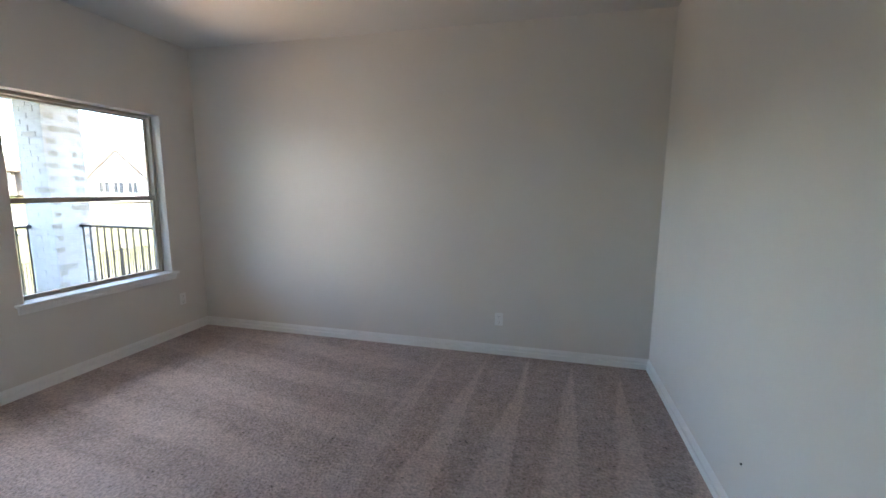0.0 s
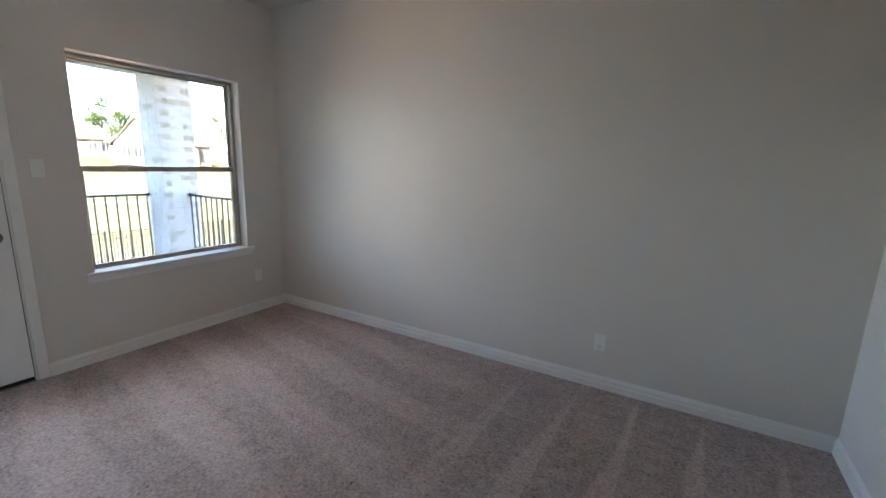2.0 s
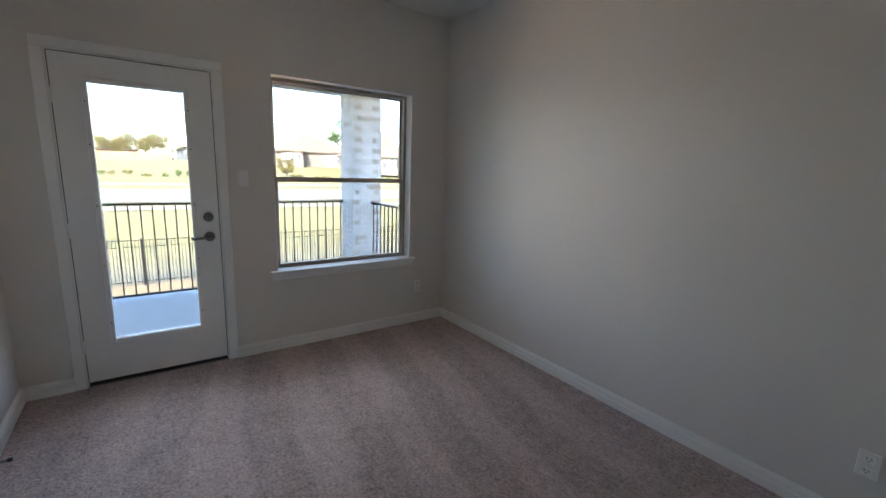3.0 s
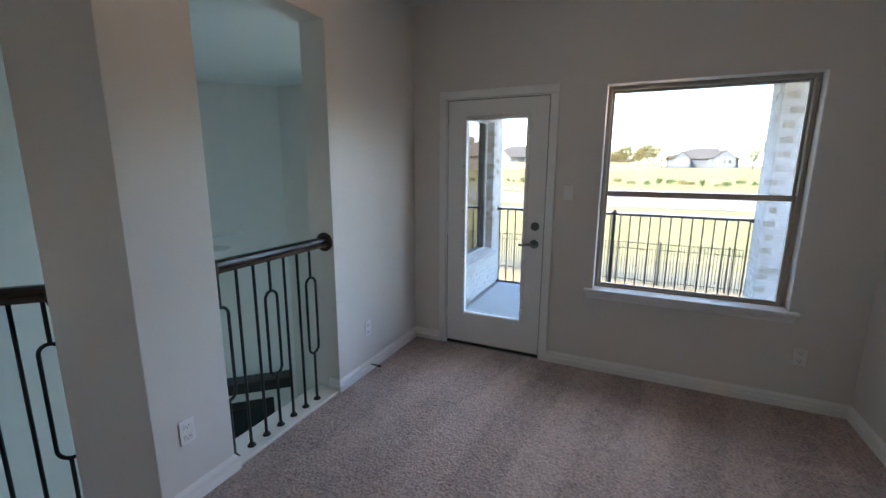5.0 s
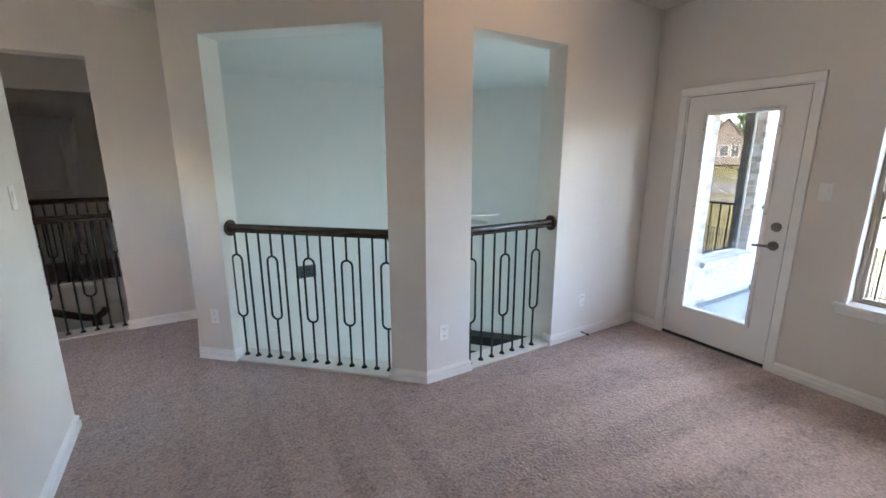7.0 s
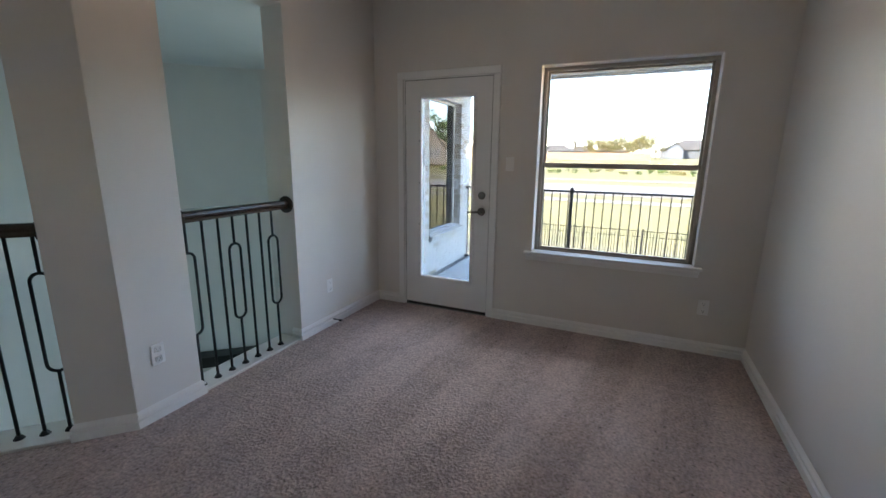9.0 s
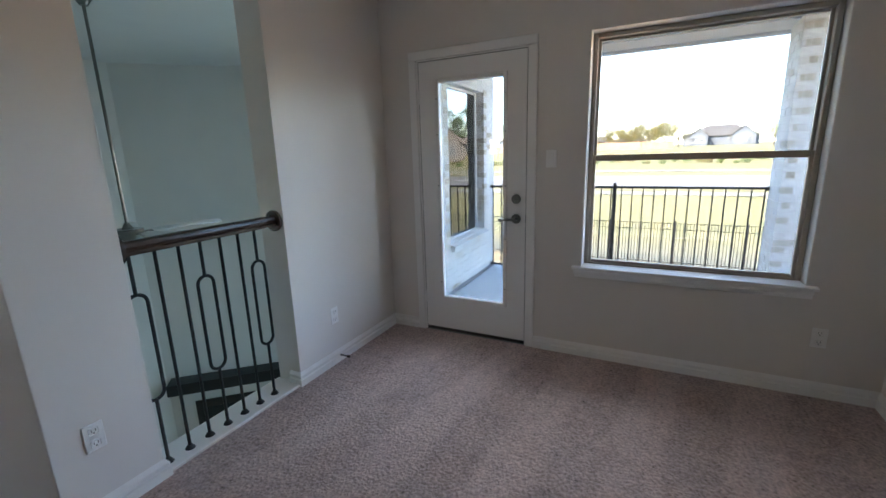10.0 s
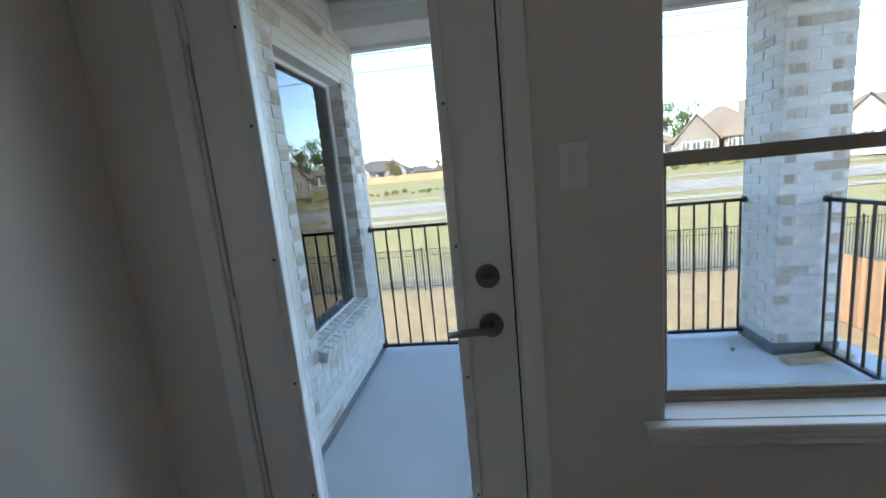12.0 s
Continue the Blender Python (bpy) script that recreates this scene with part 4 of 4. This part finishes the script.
def house(x, y, deg, w, d, wall_mat, roof_mat, label, eave=2.9, rise=3.6, wing=0.5, chimney=True, gables=()):
    """A one-storey house; local -y faces the viewer's side after turning, with a forward wing."""
    m = Matrix.Translation((x, y, land(x) - 0.3)) @ Matrix.Rotation(radians(deg), 4, "Z")
    top = thing("house", label, "house", at=m.translation)
    e = eave + 0.3
    bm = box((-w / 2, -d / 2, 0), (w / 2, d / 2, e), m=m)
    ww = w * 0.32
    wx = w * (wing - 0.5)
    box((wx - ww / 2, -d / 2 - 2.6, 0), (wx + ww / 2, -d / 2 + 0.1, e), bm=bm, m=m)
    part("wall", bm, wall_mat, top)
    bm = hip(bmesh.new(), -w / 2, w / 2, -d / 2, d / 2, e, rise)
    bm.transform(m)
    roof = part("roof", bm, roof_mat, top)
    bm = hip(bmesh.new(), wx - ww / 2, wx + ww / 2, -d / 2 - 2.6, d / 2, e + 0.02, rise * 0.72)
    bm.transform(m)
    part("wing_roof", bm, roof_mat, top)
    if chimney:
        part("chimney", box((w * 0.18, 0.5, e + 1), (w * 0.18 + 0.9, 1.5, e + rise + 0.5), 0.02, m=m), wall_mat, roof)

    def opening(cx, y, z0, z1, half):
        win = part("window", box((cx - half, y - 0.06, z0), (cx + half, y + 0.05, z1), 0.01, m=m), DARKWIN, top)
        bm = bmesh.new()
        for a, b, c, dd in ((cx - half - 0.1, cx - half, z0 - 0.1, z1 + 0.1), (cx + half, cx + half + 0.1, z0 - 0.1, z1 + 0.1), (cx - half, cx + half, z1, z1 + 0.1), (cx - half, cx + half, z0 - 0.1, z0), (cx - 0.03, cx + 0.03, z0, z1)):
            box((a, y - 0.08, c), (b, y + 0.05, dd), bm=bm)
        bm.transform(m)
        part("window_frame", bm, STUCCOW, win)
    for share, gw, gh in gables:
        gx, y0g, y1g = w * share, -d / 2 - 3.4, 0.0
        bm = bmesh.new()
        ring = [(gx - gw / 2, 0), (gx + gw / 2, 0), (gx + gw / 2, e), (gx, e + gh), (gx - gw / 2, e)]
        f, k = [bm.verts.new((px, y0g, pz)) for px, pz in ring], [bm.verts.new((px, y1g, pz)) for px, pz in ring]
        bm.faces.new(f), bm.faces.new(k[::-1])
        for i in range(5):
            bm.faces.new((f[i], k[i], k[(i + 1) % 5], f[(i + 1) % 5]))
        bm.transform(m)
        part("gable_wall", bm, wall_mat, top)
        bm = bmesh.new()
        drop = gh / (gw / 2) * 0.4
        ring = [(gx - gw / 2 - 0.4, e - drop + 0.03), (gx, e + gh + 0.03), (gx + gw / 2 + 0.4, e - drop + 0.03), (gx + gw / 2 + 0.4, e - drop + 0.22), (gx, e + gh + 0.24), (gx - gw / 2 - 0.4, e - drop + 0.22)]
        f, k = [bm.verts.new((px, y0g - 0.35, pz)) for px, pz in ring], [bm.verts.new((px, y1g, pz)) for px, pz in ring]
        for i in range(6):
            bm.faces.new((f[i], k[i], k[(i + 1) % 6], f[(i + 1) % 6]))
        bm.faces.new((f[0], f[1], f[4], f[5])), bm.faces.new((f[1], f[2], f[3], f[4]))
        bm.transform(m)
        part("gable_roof", bm, roof_mat, top)
        for dx in (-gw * 0.24, 0.0, gw * 0.24):
            opening(gx + dx, y0g, 1.2, 2.8, gw * 0.085)
    for k in (-1, 0, 1):
        opening(wx + k * ww * 0.28, -d / 2 - 2.6, 1.2, 2.7, 0.42)
    for k in (-0.42, -0.30, 0.30, 0.42):
        if abs(w * k - wx) > ww / 2 + 0.8:
            opening(w * k, -d / 2, 1.1, 2.6, 0.55)
    return top


def leaf_ball(bm, centre, radius, count, size, rng):
    """Loose leaves thrown round a centre, denser near the rim."""
    c = Vector(centre)
    for _ in range(count):
        d = Vector((rng.gauss(0, 1), rng.gauss(0, 1), rng.gauss(0, 0.8))).normalized() * radius * rng.uniform(0.35, 1.05)
        p = c + d
        a = Vector((rng.uniform(-1, 1), rng.uniform(-1, 1), rng.uniform(-1, 1))).normalized()
        b = a.orthogonal().normalized()
        s = size * rng.uniform(0.6, 1.3)
        q = [bm.verts.new(p + a * s * i + b * s * 0.6 * j) for i, j in ((-1, 0), (0, -1), (1, 0), (0, 1))]
        bm.faces.new(q)


def tree(x, y, h, spread, mat, seed, label, bare=False, density=60):
    rng = random.Random(seed)
    z = land(x) - 0.1
    top = thing("tree", label, "tree", at=(x, y, z))
    bm = bmesh.new()
    rod((x, y, z), (x, y, z + h * 0.45), 0.03 * h, 8, r2=0.018 * h, bm=bm)
    crown = bmesh.new()
    for i in range(11 if bare else 16):
        a = rng.uniform(0, 6.28)
        z0 = z + h * rng.uniform(0.25, 0.45)
        tip = Vector((x + spread * math.cos(a) * rng.uniform(0.3, 1), y + spread * math.sin(a) * rng.uniform(0.3, 1), z + h * rng.uniform(0.40, 1.0)))
        rod((x, y, z0), tip, 0.012 * h, 5, r2=0.004 * h, bm=bm)
        for k in range(3):
            t2 = tip + Vector((rng.uniform(-1, 1), rng.uniform(-1, 1), rng.uniform(-0.2, 1))) * spread * 0.3
            rod(tip * 0.6 + Vector((x, y, z0)) * 0.4, t2, 0.005 * h, 4, r2=0.002 * h, bm=bm)
            leaf_ball(crown, t2, spread * rng.uniform(0.26, 0.42), 5 if bare else density, 0.020 * h if not bare else 0.02 * h, rng)
        leaf_ball(crown, tip, spread * rng.uniform(0.30, 0.45), 6 if bare else density, 0.020 * h if not bare else 0.02 * h, rng)
    part("trunk", bm, BARK, top)
    part("crown", crown, mat, top)
    return top


def shrub(x, y, h, mat, seed, label="low rounded roadside shrub"):
    rng = random.Random(seed)
    z = land(x)
    bm = bmesh.new()
    for _ in range(5):
        leaf_ball(bm, (x + rng.uniform(-0.5, 0.5) * h, y + rng.uniform(-0.6, 0.6) * h, z + h * rng.uniform(0.35, 0.6)), h * 0.5, 26, 0.13 * h, rng)
    for k in range(4):
        rod((x, y, z - 0.05), (x + rng.uniform(-0.4, 0.4) * h, y + rng.uniform(-0.4, 0.4) * h, z + h * 0.6), 0.03 * h, 4, bm=bm)
    return tagged(part("shrub", bm, mat), label, "shrub", "roadside shrubs")


def polar(az, r):
    return (-2.0 - r * math.cos(radians(az)), 2.2 + r * math.sin(radians(az)))


def faced(x, y):
    return math.degrees(math.atan2(y - 2.2, x + 2.0)) - 90


for az, r, w, d, wm, rm, rise, wing, label, gables in (
        (6.6, 165, 20, 13, HOUSEP, ROOFG, 3.4, 0.72, "pale house with grey hipped roof across the road", ((0.30, 6.0, 2.6), (-0.28, 5.0, 2.2))),
        (17.8, 92, 13, 12, STUCCO, ROOFM, 3.6, 0.25, "tan brick house with brown hipped roof", ()),
        (26.5, 82, 13, 12, STUCCO, ROOFM, 4.9, 0.70, "large tan house with steep brown roof", ((-0.22, 5.5, 3.4),)),
        (40.0, 80, 18, 12, HOUSEW, ROOFM, 4.4, 0.35, "white house with brown roof and gable", ((-0.12, 6.5, 3.8), (0.33, 4.2, 2.6))),
        (54.0, 90, 18, 12, STUCCOR, ROOFM, 4.4, 0.5, "red brick house with brown roof", ((0.25, 5.5, 3.2),)),
        (-14.5, 120, 17, 12, HOUSEW, ROOFG, 3.2, 0.3, "white house with grey roof down the street", ((0.22, 5.5, 2.4), (-0.30, 4.5, 2.0))),
        (-24.0, 128, 18, 12, STUCCO, ROOFM, 3.4, 0.6, "tan house with low brown roof down the street", ((-0.2, 5.0, 2.4),)),
        (-33.0, 135, 18, 12, STUCCOR, ROOFM, 3.6, 0.5, "brick house with brown roof far down the street", ()),
        (-9.3, 230, 18, 12, STUCCO, ROOFG, 3.2, 0.5, "small far house with dark roof", ()),
        (-6.0, 250, 18, 12, STUCCOR, ROOFG, 3.0, 0.5, "small far house with grey roof", ((0.2, 5.0, 2.2),)),
        (-2.5, 260, 18, 12, STUCCO, ROOFM, 3.0, 0.4, "small far house among trees", ())):
    hx, hy_ = polar(az, r)
    house(hx, hy_, faced(hx, hy_), w, d, wm, rm, label, rise=rise, wing=wing, gables=gables)

for az, r, h, sp, mat, seed, label, bare in (
        (-6.8, 105, 8.6, 3.4, LEAFY, 3, "nearly bare tree with a few yellow leaves", True),
        (-3.6, 118, 4.8, 3.2, LEAFY, 4, "low yellowing tree behind the road", False),
        (-1.2, 112, 4.6, 3.4, LEAFY, 5, "low yellowing tree behind the road", False),
        (1.2, 122, 5.0, 3.2, LEAFY, 6, "low yellow-green tree behind the road", False),
        (-5.0, 126, 5.4, 3.6, LEAFY, 31, "yellowing tree in the far row", False),
        (-2.4, 130, 6.0, 4.2, LEAFY, 32, "yellowing tree in the far row", False),
        (0.0, 128, 6.4, 4.4, LEAFY, 33, "yellow-green tree in the far row", False),
        (2.6, 134, 6.0, 4.0, LEAFY, 34, "yellow-green tree beside the pale house", False),
        (11.6, 120, 5.2, 3.6, LEAF, 7, "round green tree beside a house", False),
        (22.4, 100, 9.6, 4.2, LEAF, 8, "tall green tree behind a house", False),
        (33.5, 110, 9.5, 4.5, LEAF, 9, "tall green tree between two houses", False),
        (-12.6, 88, 4.2, 1.6, LEAFY, 10, "small yellow street tree", False),
        (-17.0, 150, 8, 4, LEAF, 11, "green tree far down the street", False),
        (14.8, 60, 2.8, 1.0, LEAFY, 12, "young staked tree on the lawn", False)):
    tx, ty = polar(az, r)
    tree(tx, ty, h, sp, mat, seed, label, bare)
rng = random.Random(21)
for i in range(88):
    yy = -52 + i * 1.3 + rng.uniform(-0.6, 0.6)
    shrub(-63 + rng.uniform(-1.5, 2), yy, rng.uniform(0.4, 0.8), LEAF if rng.random() < 0.55 else LEAFY, 100 + i)

# back fence of wood behind the shrubs
long_fence = thing("back_fence", "long reddish wooden fence far behind the road", "fence", at=(-96, -10, land(-96)))
part("boards", panel((-96, -60), (-96, 6), 0.06, land(-96) - 0.2, land(-96) + 1.5), FENCEW, long_fence)
for i in range(14):
    part("post", box((-95.96, -60 + i * 5.0, land(-96) - 0.2), (-95.86, -59.88 + i * 5.0, land(-96) + 1.6)), FENCEW, long_fence)


# iron yard fence
FX = -19.6
yard = thing("yard_fence", "black iron picket fence along the back lawn", "fence", at=(FX, 0, GROUND))
for z in (-1.60, -1.85, -3.22):
    part("rail", box((FX - 0.015, -40, z - 0.014), (FX + 0.015, 26, z + 0.014)), IRON, yard)
for i in range(28):
    y = -40 + i * 2.43
    part("post", box((FX - 0.03, y - 0.03, GROUND - 0.1), (FX + 0.03, y + 0.03, -1.50)), IRON, yard)
bm = bmesh.new()
verts, faces = [], []
for i in range(560):
    y = -39.9 + i * 0.1175
    k = len(verts)
    for z in (GROUND + 0.06, -1.56):
        verts += [(FX - 0.009, y - 0.009, z), (FX + 0.009, y - 0.009, z), (FX + 0.009, y + 0.009, z), (FX - 0.009, y + 0.009, z)]
    faces += [(k, k + 1, k + 5, k + 4), (k + 1, k + 2, k + 6, k + 5), (k + 2, k + 3, k + 7, k + 6), (k + 3, k, k + 4, k + 7), (k + 4, k + 5, k + 6, k + 7)]
bm.free()
me = bpy.data.meshes.new("pickets")
me.from_pydata(verts, [], faces)
me.materials.append(IRON)
pk = new("pickets", me)
pk.parent = yard
pk.matrix_parent_inverse = Matrix.Translation(-yard.location)
tagged(pk, kind="stuff")

# wooden side fence
side = thing("wooden_fence", "orange-brown cedar board fence along the side lawn", "fence", at=(-8, 10.9, GROUND))
me = mesh_of("board", box((-0.068, -0.010, 0.03), (0.068, 0.010, 1.84), 0.004), FENCEW)
for i in range(96):
    b = new("board", me)
    b.parent = side
    b.location = (-5.95 + i * 0.1415, 0.012 * (i % 2) - 0.006, 0.006 * ((i * 7) % 3))
for z in (0.4, 1.0, 1.6):
    part("rail", box((-14.0, 10.93, GROUND + z - 0.045), (-0.5, 10.97, GROUND + z + 0.045)), FENCEW, side)

# overhead cables
cables = thing("power_line", "thin black overhead power cables", "cable", at=(-34, 0, GROUND))
for k, z in enumerate((9.2, 10.6)):
    pts = [(-34 - k * 0.6, y, z + ((y - 20) / 60) ** 2 * 1.2) for y in range(-60, 101, 8)]
    part("cable", sweep(pts, circle(0.03, 5)), BLACK, cables)
for y in (-60, 100):
    zt = 10.6 + ((y - 20) / 60) ** 2 * 1.2
    part("pole", rod((-34.3, y, land(-34.3) - 0.2), (-34.3, y, zt + 0.5), 0.15, 10, r2=0.11), BARK, cables)

# ---- brickwork ----
BL, BH, BT, GAP, COURSE = 0.196, 0.0585, 0.030, 0.009, 0.0670


def brick_mesh(length, mat):
    bm = box((-length / 2, 0, 0), (length / 2, BT, BH), 0.0028)
    for v in bm.verts:
        v.co += Vector((random.uniform(-1, 1), random.uniform(-1, 1), random.uniform(-1, 1))) * 0.0016
    return mesh_of("brick", bm, mat)


SQUARE = [brick_mesh(0.0600, BRICKT) for _ in range(3)]
MIDDLE = [brick_mesh(0.1330, BRICK) for _ in range(3)]
FULL = [brick_mesh(BL, BRICK) for _ in range(3)]
HALF = [brick_mesh(BL / 2 - GAP / 2, BRICKT) for _ in range(3)]
WHALF = [brick_mesh(BL / 2 - GAP / 2, BRICK) for _ in range(3)]


def lay(parent, m, mesh):
    b = new("brick", mesh)
    b.parent = parent
    b.matrix_basis = Matrix.Translation(-parent.location) @ m
    return b


pillar = thing("pillar", "whitewashed brick porch pillar with scattered tan bricks", "pillar", at=((PX0 + PX1) / 2, (PY0 + PY1) / 2, BALC_Z))
part("core", box((PX0 + 0.005, PY0 + 0.005, BALC_Z), (PX1 - 0.005, PY1 - 0.005, 2.43)), MORTAR, pillar)
part("flashing", box((PX0 - 0.008, PY0 - 0.008, BALC_Z + 0.0005), (PX1 + 0.008, PY1 + 0.008, BALC_Z + 0.085), 0.004), LEAD, pillar, "grey metal flashing at the foot")
rng = random.Random(5)
for c in range(36):
    z = BALC_Z + 0.092 + c * COURSE
    for face, (ox, oy, deg, w) in enumerate(((PX0, PY0, 0, PX1 - PX0), (PX1, PY0, 90, PY1 - PY0), (PX1, PY1, 180, PX1 - PX0), (PX0, PY1, 270, PY1 - PY0))):
        base = Matrix.Translation((ox, oy, z)) @ Matrix.Rotation(radians(deg), 4, "Z")
        if (c + face) % 2 == 0:
            xs_ = ((BL / 2, FULL), (w - BL / 2, FULL))
        elif face in (1, 3) and c > 18:
            xs_ = ((0.030, SQUARE), (0.097, SQUARE), (w / 2, MIDDLE), (w - 0.097, SQUARE), (w - 0.030, SQUARE))
        elif face in (1, 3):
            xs_ = ((BL / 4 - GAP / 4, HALF), (w / 2, FULL), (w - BL / 4 + GAP / 4, HALF))
        else:
            xs_ = ((BL / 4 - GAP / 4, WHALF), (w / 2, FULL), (w - BL / 4 + GAP / 4, WHALF))
        for x, kind_ in xs_:
            lay(pillar, base @ Matrix.Translation((x, rng.uniform(-0.002, 0.003), 0)), rng.choice(kind_))

# painted brick on the living room's outer wall
brickwall = thing("wall_brick", "whitewashed brick wall with tan quoins round the window", kind="structure", at=(-4.5, BRICK_Y, BALC_Z))
WX0, WX1, WZ0, WZ1 = -5.24, -4.27, 0.50, 2.09
face_m = Matrix.Translation((W - 0.17, BRICK_Y + 0.010, 0)) @ Matrix.Rotation(math.pi, 4, "Z")
x_end = 5.60 + (W - 0.17)
for c in range(38):
    z = BALC_Z + 0.03 + c * COURSE
    x = BL / 2 - (BL + GAP) / 2 * (c % 2)
    while x < x_end - 0.02:
        wx = W - 0.17 - x
        inside = WX0 - 0.10 < wx < WX1 + 0.10 and WZ0 - 0.07 < z < WZ1 - 0.02
        if not inside and x + BL / 2 < x_end + 0.004:
            lay(brickwall, face_m @ Matrix.Translation((x, 0, z)), rng.choice(FULL))
        elif not inside and x - BL / 2 < x_end - 0.08:
            lay(brickwall, face_m @ Matrix.Translation((x_end - BL / 4 + GAP / 4, 0, z)), rng.choice(WHALF))
        x += BL + GAP
# tan and white quoins beside the window
for c in range(38):
    z = BALC_Z + 0.03 + c * COURSE
    if WZ0 - 0.07 < z < WZ1 - 0.02:
        for wx in (WX0 - 0.050, WX1 + 0.050):
            lay(brickwall, face_m @ Matrix.Translation((W - 0.17 - wx, 0, z)), rng.choice(HALF if c % 2 else WHALF))
# reveals and rowlock sill
z = WZ0 + 0.02
while z < WZ1 - 0.05:
    for wx, sgn in ((WX0 - 0.006, 90), (WX1 - 0.014, -90)):
        lay(brickwall, Matrix.Translation((wx, BRICK_Y - 0.047, z)) @ Matrix.Rotation(radians(sgn), 4, "Z"), rng.choice(HALF if rng.random() < 0.65 else WHALF))
    z += COURSE
me = mesh_of("sill_brick", box((-0.034, -0.12, -0.035), (0.034, 0.075, 0.03), 0.004), BRICK)
x = WX0 + 0.0
while x < WX1 + 0.04:
    b = new("sill_brick", me)
    b.parent = brickwall
    b.matrix_basis = Matrix.Translation(-brickwall.location) @ Matrix.Translation((x, BRICK_Y - 0.01, WZ0 - 0.035)) @ Matrix.Rotation(radians(-12), 4, "X")
    x += 0.079
tagged(part("trim_wall_flashing", box((-5.6, BRICK_Y + 0.008, BALC_Z + 0.0005), (W - 0.17, BRICK_Y + 0.020, BALC_Z + 0.05), 0.003), LEAD), "dark flashing along the brick wall's foot", kind="structure")
